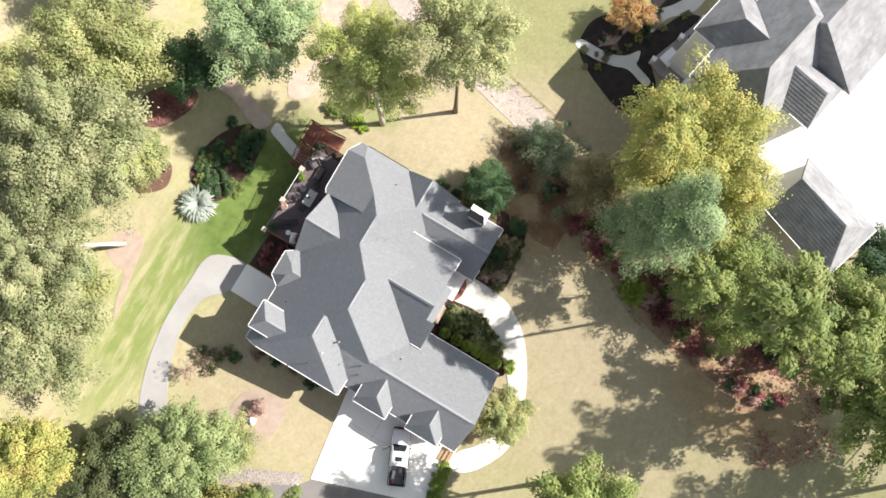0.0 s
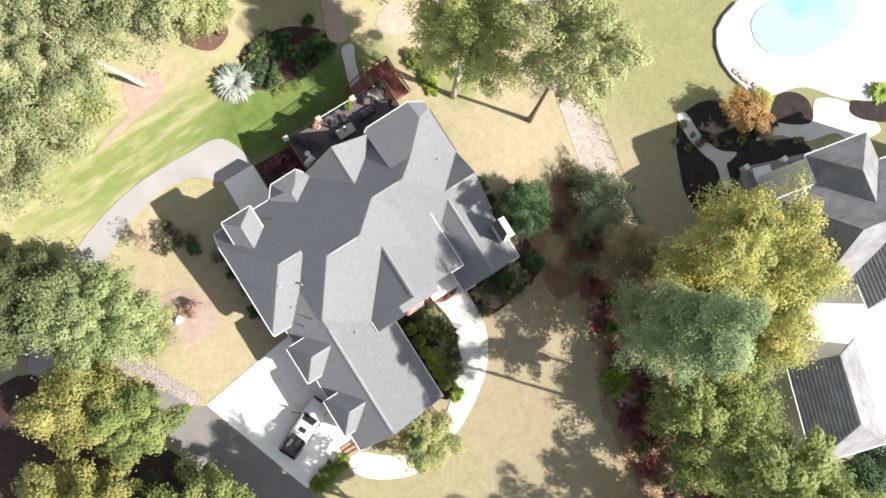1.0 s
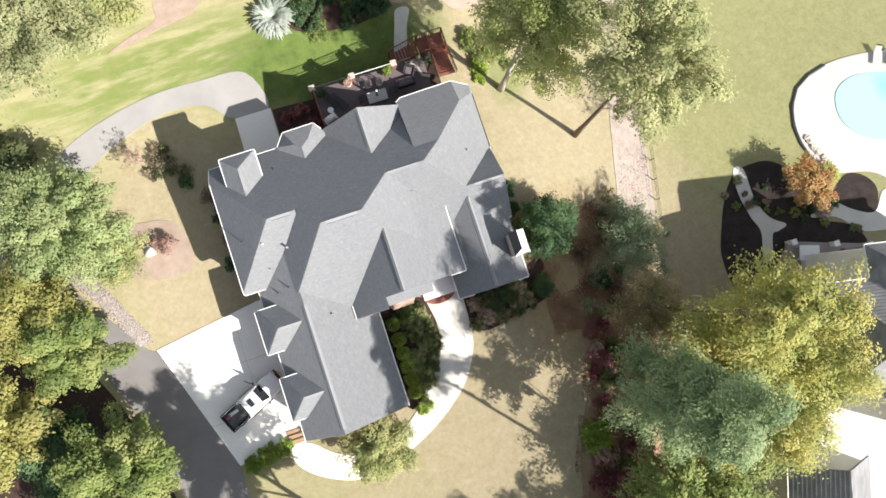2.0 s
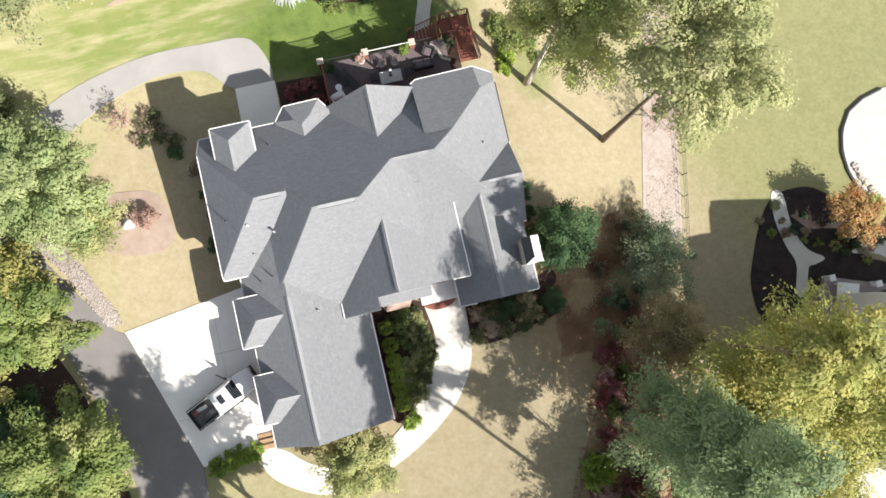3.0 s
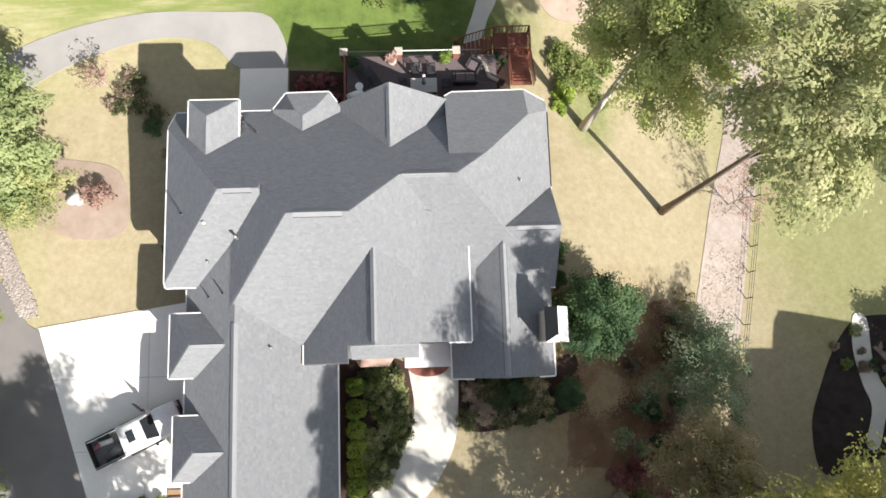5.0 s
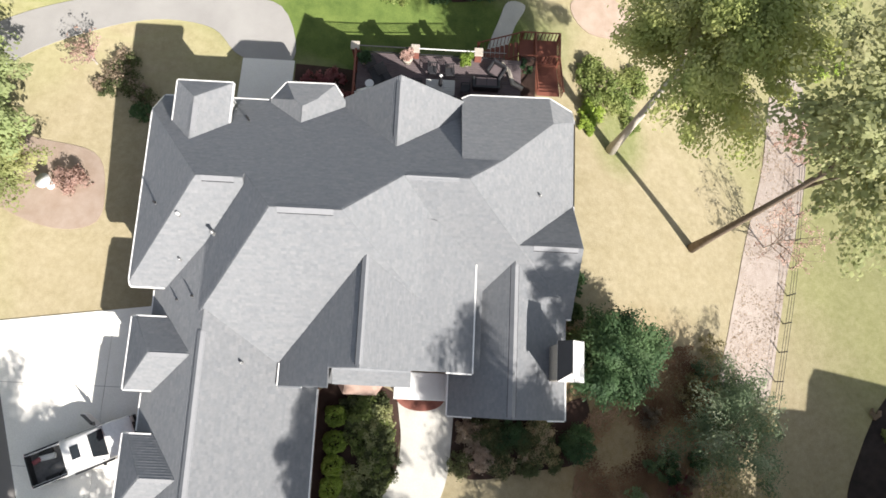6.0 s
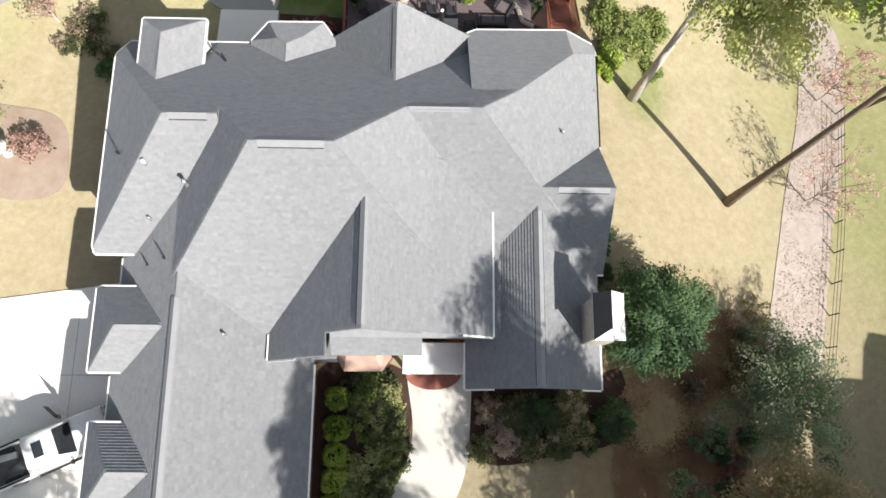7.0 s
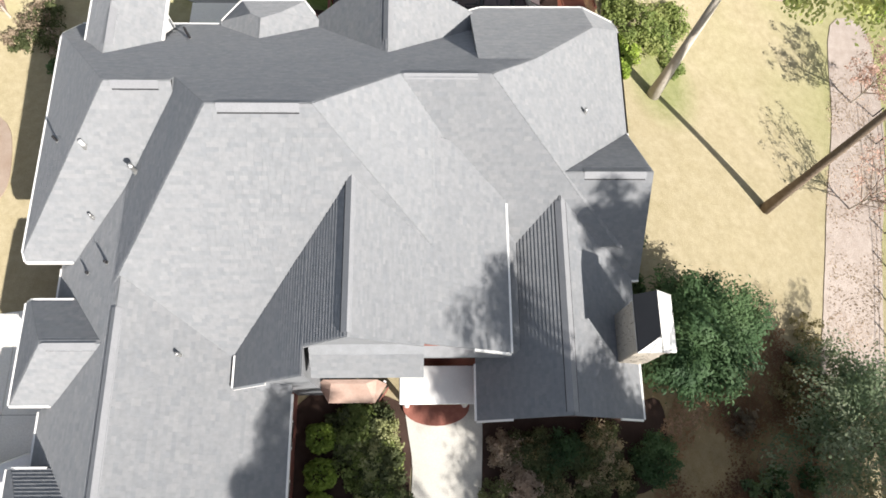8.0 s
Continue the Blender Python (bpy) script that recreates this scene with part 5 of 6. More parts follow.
def stairs():
    s = tagged(new("staircase"), "red-stained wooden stairs with slatted rails down from the deck", "staircase")
    part("landing", box_bm(4.15, 18.3, -0.35, 6.5, 20.0, -0.25, 0.01), M_REDWOOD, s)
    for i in range(9):
        z = DECK_Z - 0.16 * i
        part("tread", box_bm(5.1, 15.7 + 0.29 * i, z - 0.05, 6.45, 15.97 + 0.29 * i, z, 0.008), M_REDWOOD, s)
    for i in range(10):
        z = -0.3 - 0.18 * i
        part("tread", box_bm(4.1 - 0.28 * i, 18.55, z - 0.05, 4.36 - 0.28 * i, 19.9, z, 0.008), M_REDWOOD, s)
    for x in (5.02, 6.52):
        part("handrail", tube_bm([(x, 15.6, DECK_Z + 0.95), (x, 18.3, -0.25 + 0.95), (x, 20.0, 0.7)], [0.05, 0.05, 0.05], 6), M_REDWOOD, s)
        for k in range(26):
            y = 15.65 + 0.17 * k
            z = max(-0.25, DECK_Z - 0.16 * (y - 15.7) / 0.29)
            part("slat", box_bm(x - 0.02, y - 0.02, z - 0.05, x + 0.02, y + 0.02, z + 0.93), M_REDWOOD, s)
    for y in (18.45, 20.0):
        part("handrail", tube_bm([(6.5, y, 0.7), (4.2, y, 0.66), (1.5, y, -1.05)], [0.05, 0.05, 0.05], 6), M_REDWOOD, s)
        for k in range(22):
            x = 6.3 - 0.22 * k
            z = -0.25 if x > 4.2 else -0.25 - 0.64 * (4.2 - x)
            part("slat", box_bm(x - 0.02, y - 0.02, z - 0.1, x + 0.02, y + 0.02, z + 0.92), M_REDWOOD, s)
    for x, y in ((4.2, 18.4), (6.5, 18.4), (4.2, 19.95), (6.5, 19.95), (1.6, 18.45), (1.6, 20.0)):
        part("post", box_bm(x - 0.06, y - 0.06, terrain(x, y) - 0.2, x + 0.06, y + 0.06, 0.75 if x > 4 else -0.9, 0.01), M_REDWOOD, s)


stairs()


def rot_thing(name, label, cat, x, y, z, rz, group=""):
    t = tagged(new(name), label, cat, group)
    t.location, t.rotation_euler = (x, y, z), (0, 0, radians(rz))
    return t


def patio_table():
    t = rot_thing("dining_table", "pale grey slatted rectangular patio table on the deck", "table", -0.72, 15.55, DECK_Z, 0)
    for k in range(8):
        part("slat", box_bm(-0.85, -0.48 + 0.12 * k, 0.70, 0.85, -0.37 + 0.12 * k, 0.735, 0.006), M_FABRIC, t)
    for x in (-0.72, 0.72):
        for y in (-0.38, 0.38):
            part("leg", box_bm(x - 0.035, y - 0.035, 0, x + 0.035, y + 0.035, 0.70, 0.006), M_BLACK, t)
    u = rot_thing("parasol", "closed dark parasol with a white tip through the table", "parasol", -0.72, 15.55, DECK_Z, 0)
    part("pole", tube_bm([(0, 0, 0.02), (0, 0, 2.2)], [0.025, 0.025], 8), M_BLACK, u)
    part("canopy", tube_bm([(0, 0, 0.9), (0, 0, 1.1), (0, 0, 2.0), (0, 0, 2.25)], [0.06, 0.14, 0.09, 0.02], 9), M_BLACK, u)
    part("finial", tube_bm([(0, 0, 2.2), (0, 0, 2.26), (0, 0, 2.36)], [0.06, 0.10, 0.02], 9), M_WHITE, u)


patio_table()


def patio_chair():
    c = rot_thing("patio_chair", "dark metal patio armchair with a woven seat", "chair", -1.25, 16.75, DECK_Z, 0, "chairs round the patio table")
    part("seat", box_bm(-0.26, -0.26, 0.40, 0.26, 0.26, 0.45, 0.02), M_BLACK, c)
    for k in range(5):
        part("back_slat", box_bm(-0.24 + 0.11 * k, 0.25, 0.45, -0.20 + 0.11 * k, 0.28, 0.90, 0.005), M_BLACK, c)
    part("back_frame", box_bm(-0.28, 0.24, 0.88, 0.28, 0.29, 0.94, 0.012), M_BLACK, c)
    for x in (-0.25, 0.25):
        part("arm", box_bm(x - 0.025, -0.24, 0.63, x + 0.025, 0.27, 0.66, 0.008), M_BLACK, c)
        for y in (-0.23, 0.25):
            part("leg", box_bm(x - 0.018, y - 0.018, 0, x + 0.018, y + 0.018, 0.64, 0.004), M_BLACK, c)
    return c


ch = patio_chair()
for x, y, a in ((-0.2, 16.7, 5), (-2.05, 15.8, 95), (0.75, 15.7, -88), (-1.2, 14.4, 180), (-0.2, 14.4, 176)):
    copy_thing(ch, pose(x, y, DECK_Z, 0, 0, a))


def lounger(x, y, z, a, label, group, mat=M_BLACK):
    t = rot_thing("sun_lounger", label, "lounger", x, y, z, a, group)
    for k in range(9):
        part("slat", box_bm(-0.32, -0.9 + 0.13 * k, 0.28, 0.32, -0.79 + 0.13 * k, 0.31, 0.005), mat, t)
    for k in range(5):
        part("back_slat", box_bm(-0.32, 0, 0, 0.32, 0.11, 0.03, 0.005, mat=pose(0, 0.28 + 0.105 * k, 0.33 + 0.07 * k, 33)), mat, t)
    for x in (-0.3, 0.3):
        part("side_rail", box_bm(x - 0.02, -0.92, 0.25, x + 0.02, 0.32, 0.29), mat, t)
        for y in (-0.8, 0.25):
            part("leg", box_bm(x - 0.02, y - 0.02, 0, x + 0.02, y + 0.02, 0.27), mat, t)


lounger(-4.0, 16.2, DECK_Z, 35, "dark slatted lounge chair on the deck", "deck loungers")
lounger(-4.7, 16.6, DECK_Z, 30, "dark slatted lounge chair on the deck", "deck loungers")


def round_table(x, y):
    t = rot_thing("side_table", "small round white side table on the deck", "table", x, y, DECK_Z, 0)
    part("tabletop", tube_bm([(0, 0, 0.48), (0, 0, 0.52)], [0.26, 0.26], 20), M_WHITE, t)
    part("pedestal", tube_bm([(0, 0, 0), (0, 0, 0.05), (0, 0, 0.48)], [0.16, 0.04, 0.04], 12), M_WHITE, t)


round_table(-4.9, 15.65)


def grill(x, y):
    t = rot_thing("grill", "white-covered grill cart beside the house wall", "grill", x, y, DECK_Z, 20)
    part("cabinet", box_bm(-0.55, -0.3, 0.08, 0.55, 0.3, 0.85, 0.02), M_WHITE, t)
    part("lid", tube_bm([(-0.4, 0, 0.9), (0.4, 0, 0.9)], [0.3, 0.3], 14), M_WHITE, t, smooth=True)
    part("handle", tube_bm([(-0.3, -0.33, 1.0), (0.3, -0.33, 1.0)], [0.02, 0.02], 8), M_CHROME, t)
    for x in (-0.5, 0.5):
        for y in (-0.25, 0.25):
            part("caster", tube_bm([(x - 0.02, y, 0.05), (x + 0.02, y, 0.05)], [0.05, 0.05], 10), M_RUBBER, t)


grill(-5.1, 14.85)


def sofa(x, y, a, w):
    t = rot_thing("outdoor_sofa", "dark wicker outdoor sofa with black cushions", "sofa", x, y, DECK_Z, a, "deck lounge set")
    part("base", box_bm(-w / 2, -0.38, 0.05, w / 2, 0.38, 0.32, 0.03), M_BLACK, t)
    part("backrest", box_bm(-w / 2, 0.26, 0.3, w / 2, 0.42, 0.75, 0.05), M_BLACK, t)
    for s in (-1, 1):
        part("armrest", box_bm(s * w / 2 - 0.08, -0.38, 0.3, s * w / 2 + 0.08, 0.38, 0.58, 0.05), M_BLACK, t)
    n = max(1, round(w / 0.7))
    for k in range(n):
        part("cushion", box_bm(-w / 2 + 0.1 + (w - 0.2) * k / n, -0.36, 0.32, -w / 2 + 0.08 + (w - 0.2) * (k + 1) / n, 0.25, 0.45, 0.04), M_DECKWOOD, t)


sofa(2.0, 16.1, 180, 1.5)
sofa(2.6, 17.0, -30, 0.85)


def planter(x, y, z, mat, seed, r=0.26):
    t = rot_thing("planter", "round pot with a bushy pale-leaved plant", "planter", x, y, z, 0, "planters along the deck rail")
    part("pot", tube_bm([(0, 0, 0), (0, 0, 0.06), (0, 0, 0.42), (0, 0, 0.45)], [r * 0.7, r * 0.75, r, r * 1.08], 14), M_STONE, t, smooth=True)
    rng = np.random.default_rng(seed)
    blobs = [(rng.uniform(-0.25, 0.25), rng.uniform(-0.25, 0.25), rng.uniform(0.5, 1.0), 0.2) for i in range(12)]
    leaves_ob("plant", leaf_cloud(rng, blobs, 70, 0.07, long=1.6), mat, t)


planter(-2.75, 17.4, DECK_Z, L_PINK, 300, 0.3)
planter(0.75, 17.45, DECK_Z, L_BRIGHT, 301)
planter(-5.3, 17.2, DECK_Z, L_DARK, 302)
shrub("green shrub inside the bend of the stairs", 4.3, 17.6, 0.8, 1.6, L_DARK, 303, 900, off=2.6)
for i, (x, y) in enumerate(((-8.2, 15.2), (-6.8, 15.6), (-8.9, 17.0), (-7.4, 17.2))):
    shrub("brown dormant shrub in the bed beside the deck", x, y, 0.8, 0.7, L_RED, 310 + i, 600)
tagged(drape("bed", [(-10.0, 14.4), (-5.9, 14.4), (-5.9, 18.0), (-10.0, 18.2)], 0.04, M_MULCH_SHADE), "dark mulch bed between pad and deck", "bed", kind="structure")
tagged(drape("bed", curve_pts([(-6.2, 25.0), (-3.8, 24.0), (0.0, 23.9), (2.2, 24.6), (3.2, 26.5), (0, 29), (-4.5, 29.2), (-6.0, 27.5)], 5), 0.04, M_MULCH_SHADE), "dark mulch bed at the edge of the back lawn", "bed", kind="structure")


# ---- the pickup ----
def pickup(x, y, a):
    t = rot_thing("pickup_truck", "white crew-cab pickup truck with an open driver door on the court", "truck", x, y, 0.07, a)
    t.scale = (0.91, 0.95, 0.97)
    W = 0.98

    def hull(name, rows, mat, label=""):
        """Cross sections along the truck: (x, half width, z low, z high, top half width)."""
        bm = bmesh.new()
        rings = []
        for px, hw, z0, z1, tw in rows:
            rings.append([bm.verts.new(v) for v in ((px, -hw, z0), (px, hw, z0), (px, hw, z0 + (z1 - z0) * 0.75), (px, tw, z1), (px, -tw, z1), (px, -hw, z0 + (z1 - z0) * 0.75))])
        for r0, r1 in zip(rings, rings[1:]):
            for k in range(6):
                bm.faces.new((r0[k], r0[(k + 1) % 6], r1[(k + 1) % 6], r1[k]))
        bm.faces.new(rings[0])
        bm.faces.new(rings[-1][::-1])
        es = [e for e in bm.edges if e.calc_length() > 0.2]
        bmesh.ops.bevel(bm, geom=es, offset=0.03, segments=2, affect="EDGES")
        return part(name, bm, mat, t, label, smooth=True)

    body = hull("body", [(3.05, 0.80, 0.5, 0.95, 0.7), (2.95, W - 0.06, 0.45, 1.08, W - 0.18), (1.9, W, 0.42, 1.16, W - 0.12), (1.35, W, 0.42, 1.22, W - 0.08), (-1.05, W, 0.42, 1.22, W - 0.08)], M_CAR)
    cab = hull("cab", [(1.45, 0.86, 1.15, 1.25, 0.84), (0.75, 0.84, 1.15, 1.82, 0.68), (0.3, 0.84, 1.15, 1.90, 0.68), (-0.75, 0.84, 1.15, 1.88, 0.68), (-1.05, 0.84, 1.15, 1.30, 0.80)], M_CAR)

    def quad(name, pts, mat, parent, label=""):
        bm = bmesh.new()
        V = [bm.verts.new(p) for p in pts]
        f = bm.faces.new(V)
        f.normal_update()
        g = bmesh.ops.extrude_face_region(bm, geom=[f])
        for v in g["geom"]:
            if isinstance(v, bmesh.types.BMVert):
                v.co += f.normal * 0.02
        return part(name, bm, mat, parent, label)

    quad("windshield", [(1.43, -0.76, 1.285), (1.43, 0.76, 1.285), (0.80, 0.63, 1.815), (0.80, -0.63, 1.815)], M_GLASS, cab)
    quad("rear_window", [(-1.04, 0.68, 1.37), (-1.04, -0.68, 1.37), (-0.80, -0.58, 1.80), (-0.80, 0.58, 1.80)], M_GLASS, cab)
    part("sunroof", box_bm(-0.28, -0.37, 1.86, 0.22, 0.37, 1.925, 0.012), M_GLASS, cab, "dark glass sunroof")
    for s in (-1, 1):
        for x0, x1 in ((0.72, 0.12), (0.02, -0.70)):
            quad("side_window", [(x0 + (0.3 if x0 > 0.5 else 0), s * 0.845, 1.30), (x1, s * 0.845, 1.30), (x1, s * 0.73, 1.76), (x0, s * 0.73, 1.76)], M_GLASS, cab)
        part("side_step", box_bm(-1.1, s * (W + 0.10), 0.36, 1.3, s * (W - 0.02), 0.42, 0.015), M_BLACK, t)
        part("headlight", box_bm(2.9, s * 0.88, 0.8, 3.02, s * 0.55, 1.0, 0.03), M_CHROME, body)
        part("tail_light", box_bm(-3.18, s * 0.97, 0.8, -3.10, s * 0.84, 1.15, 0.01), M_RED, t)
        m = part("mirror", box_bm(1.05, s * 1.02, 1.22, 1.17, s * 1.26, 1.45, 0.04), M_BLACK, body)
    # open load bed: floor, two sides, tailgate, wheel arches
    bed = part("bed_floor", box_bm(-3.12, -0.96, 0.62, -1.07, 0.96, 0.68, 0.005), M_LINER, t, "worn dark grey load bed")
    for s in (-1, 1):
        part("bed_side", box_bm(-3.14, s * 0.84, 0.45, -1.06, s * W, 1.20, 0.03), M_CAR, t)
        part("wheel_arch", box_bm(-2.5, s * 0.60, 0.66, -1.7, s * 0.85, 0.92, 0.06), M_RUBBER, bed)
        part("bed_rail", box_bm(-3.10, s * 0.87, 1.195, -1.08, s * 0.97, 1.225, 0.008), M_BLACK, t)
    part("tailgate", box_bm(-3.18, -0.84, 0.5, -3.08, 0.84, 1.18, 0.02), M_RUBBER, t, "dark tailgate")
    part("bumper", box_bm(-3.32, -0.92, 0.42, -3.16, 0.92, 0.60, 0.03), M_CHROME, t)
    part("bumper", box_bm(3.0, -0.9, 0.40, 3.16, 0.9, 0.60, 0.05), M_BLACK, t)
    part("grille", box_bm(3.0, -0.5, 0.68, 3.08, 0.5, 0.98, 0.02), M_BLACK, body)
    for wx in (2.05, -2.1):
        for s in (-1, 1):
            w = part("wheel", tube_bm([(wx, s * 0.74, 0.38), (wx, s * 0.78, 0.38), (wx, s * 0.96, 0.38), (wx, s * 0.995, 0.38)], [0.33, 0.385, 0.385, 0.34], 20), M_RUBBER, t)
            part("rim", tube_bm([(wx, s * 0.98, 0.38), (wx, s * 1.0, 0.38)], [0.24, 0.2], 14), M_CHROME, w)
    # the driver's door stands open
    door = part("open_door", box_bm(0, -0.02, 0.5, 1.05, 0.04, 1.22, 0.02, mat=pose(1.18, W, 0, 0, 0, 118)), M_CAR, t, "open white driver door")
    part("door_glass", box_bm(0.12, 0.0, 1.24, 0.98, 0.02, 1.70, 0.0, mat=pose(1.18, W, 0, 0, 0, 118)), M_GLASS, door)
    return t


TRUCK = (-18.6, -5.85, 24.5)
pickup(*TRUCK)


def in_bed(name, label, cat, lx, ly, bm, mat, rz=0):
    m = pose(TRUCK[0], TRUCK[1], 0.07, 0, 0, TRUCK[2]) @ pose(0.91 * lx, 0.95 * ly, 0.665, 0, 0, rz)
    o = tagged(new(name), label, cat)
    o.matrix_world = m
    part("body", bm, mat, o)


in_bed("toolbox", "faded maroon toolbox in the truck bed", "toolbox", -2.7, 0.42, box_bm(-0.24, -0.12, 0, 0.24, 0.12, 0.24, 0.04), M_MAROON, 12)
in_bed("tarp_bundle", "crumpled pale tarp bundle in the truck bed", "tarp", -2.1, 0.42, box_bm(-0.45, -0.16, 0, 0.45, 0.16, 0.22, 0.08), M_FABRIC, -8)
in_bed("sack", "dark grey sack lying in the truck bed", "sack", -1.75, -0.35, box_bm(-0.45, -0.3, 0, 0.45, 0.3, 0.16, 0.075), M_LINER, 15)


# ---- small garden things ----
def garden_steps():
    s = tagged(new("garden_steps"), "brown timber steps at the garage corner", "steps")
    for k in range(3):
        part("tread", box_bm(-16.9, -10.5 + 0.42 * k, 0.05 + 0.14 * (2 - k), -15.5, -10.12 + 0.42 * k, 0.17 + 0.14 * (2 - k), 0.02), M_TAN, s)
    for x in (-16.95, -15.45):
        part("stringer", box_bm(x - 0.04, -10.55, -0.1, x + 0.04, -9.25, 0.2, 0.01), M_TAN, s)


garden_steps()
tagged(drape("walkway", curve_pts([(-16.8, -10.6), (-15.3, -10.9), (-13.8, -12.2), (-11.8, -13.2), (-10.2, -13.2), (-10.3, -14.9), (-12.8, -15.0), (-15.6, -13.6), (-17.0, -12.0)], 5), 0.06, M_CONC), "curved pale concrete side walk", "walkway", kind="structure")


def urn():
    t = rot_thing("garden_urn", "white garden urn in the pine-straw bed", "urn", -23.3, 8.9, terrain(-23.3, 8.9) + 0.03, 0)
    part("bowl", tube_bm([(0, 0, 0.55), (0, 0, 0.7), (0, 0, 0.95), (0, 0, 1.0)], [0.12, 0.3, 0.42, 0.45], 16), M_WHITE, t, smooth=True)
    part("base", tube_bm([(0, 0, 0), (0, 0, 0.08), (0, 0, 0.15), (0, 0, 0.55)], [0.26, 0.26, 0.12, 0.12], 16), M_WHITE, t)


urn()


def fence():
    f = tagged(new("fence"), "thin dark post-and-rail garden fence beside the stone strip", "fence")
    pts = [(21.9 + 3.4 * t + 0.3 * math.sin(2 * t), -2.2 + 17.5 * t) for t in [i / 9 for i in range(10)]]
    for x, y in pts:
        z = terrain(x, y)
        part("post", box_bm(x - 0.035, y - 0.035, z - 0.3, x + 0.035, y + 0.035, z + 1.1, 0.01), M_BLACK, f)
    for (x, y), (u, v) in zip(pts, pts[1:]):
        for h in (0.35, 0.7, 1.05):
            part("rail", tube_bm([(x, y, terrain(x, y) + h), (u, v, terrain(u, v) + h)], [0.016, 0.016], 5), M_BLACK, f)


fence()


def pebble_strip():
    rp = random.Random(21)
    line = [(-30.6, 9.2), (-28.6, 6.4), (-27.2, 3.6), (-26.2, 1.6)]
    s = tagged(new("pebble_border"), "border of pale rounded stones beside the lane", "stones", kind="structure")
    verts, faces = [], []
    base = bmesh.new()
    bmesh.ops.create_icosphere(base, subdivisions=1, radius=1)
    bv = [v.co.copy() for v in base.verts]
    bf = [[v.index for v in f.verts] for f in base.faces]
    base.free()
    shared = []
    for k in range(6):
        me = bpy.data.meshes.new("pebble")
        me.from_pydata([tuple(v * rp.uniform(0.85, 1.1)) for v in bv], [], bf)
        me.materials.append(M_PEBBLE_ONE)
        shared.append(me)
    for i in range(280):
        t = rp.random() * 2.999
        k = int(t)
        (ax, ay), (bx, by) = line[k], line[k + 1]
        x, y = ax + (bx - ax) * (t - k) + rp.uniform(-0.15, 0.75), ay + (by - ay) * (t - k) + rp.uniform(-0.3, 0.5)
        ob = new("pebble", shared[i % 6])
        r = rp.uniform(0.06, 0.12)
        ob.location, ob.scale, ob.rotation_euler = (x, y, terrain(x, y) + 0.3 * r), (r, r * rp.uniform(0.7, 1.1), r * 0.6), (0, 0, rp.random() * 6)
        ob.parent = s


tagged(drape("gravel_strip", [(-31.3, 9.7), (-30.8, 8.7), (-28.8, 6.0), (-27.4, 3.2), (-26.4, 1.2), (-25.6, 1.9), (-26.4, 4.0), (-27.7, 6.9), (-29.6, 9.7)], 0.035, M_GRAVEL), "pale gravel strip beside the lane", "gravel strip", kind="structure")


def small_stones():
    rp = random.Random(22)
    line = [(-30.6, 9.2), (-28.6, 6.4), (-27.2, 3.6), (-26.2, 1.6)]
    base = bmesh.new()
    bmesh.ops.create_icosphere(base, subdivisions=1, radius=1)
    bv = [v.co.copy() for v in base.verts]
    bf = [[v.index for v in f.verts] for f in base.faces]
    base.free()
    verts, faces = [], []
    for i in range(2200):
        t = rp.random() * 2.999
        k = int(t)
        (ax, ay), (bx, by) = line[k], line[k + 1]
        x, y, r = ax + (bx - ax) * (t - k) + rp.uniform(-0.35, 0.85), ay + (by - ay) * (t - k) + rp.uniform(-0.3, 0.5), rp.uniform(0.04, 0.10)
        n = len(verts)
        verts += [(x + v.x * r, y + v.y * r, terrain(x, y) + 0.05 + v.z * r * 0.6) for v in bv]
        faces += [[n + q for q in f] for f in bf]
    tagged(mesh_ob("pebbles", verts, faces, M_PEBBLE), "small pale rounded stones beside the lane", "stones", kind="stuff")


small_stones()
M_PEBBLE_ONE, _nt, _b = nodes_of("pebble", 0.85)
_oi = _nt.nodes.new("ShaderNodeObjectInfo")
_nt.links.new(ramp_mix(_nt, _oi.outputs["Random"], (0.22, 0.18, 0.155), (0.40, 0.355, 0.315), 0.0, 1.0), _b.inputs["Base Color"])
pebble_strip()

# ---- the neighbour's place ----
NO, NU, NW, NS = Vector((31.14, -11.43)), Vector((0.98, -0.2)), Vector((0.2, 0.98)), 0.959


def nb(u, w):
    p = NO + (NU * u + NW * w) * NS
    return (p.x, p.y)


def nslope(u, w, z, du, dw, pitch):
    d = NU * du + NW * dw
    return slope(*nb(u, w), z, d.x, d.y, pitch)


def nrect(u0, u1, w0, w1):
    return [nb(u0, w0), nb(u1, w0), nb(u1, w1), nb(u0, w1)]


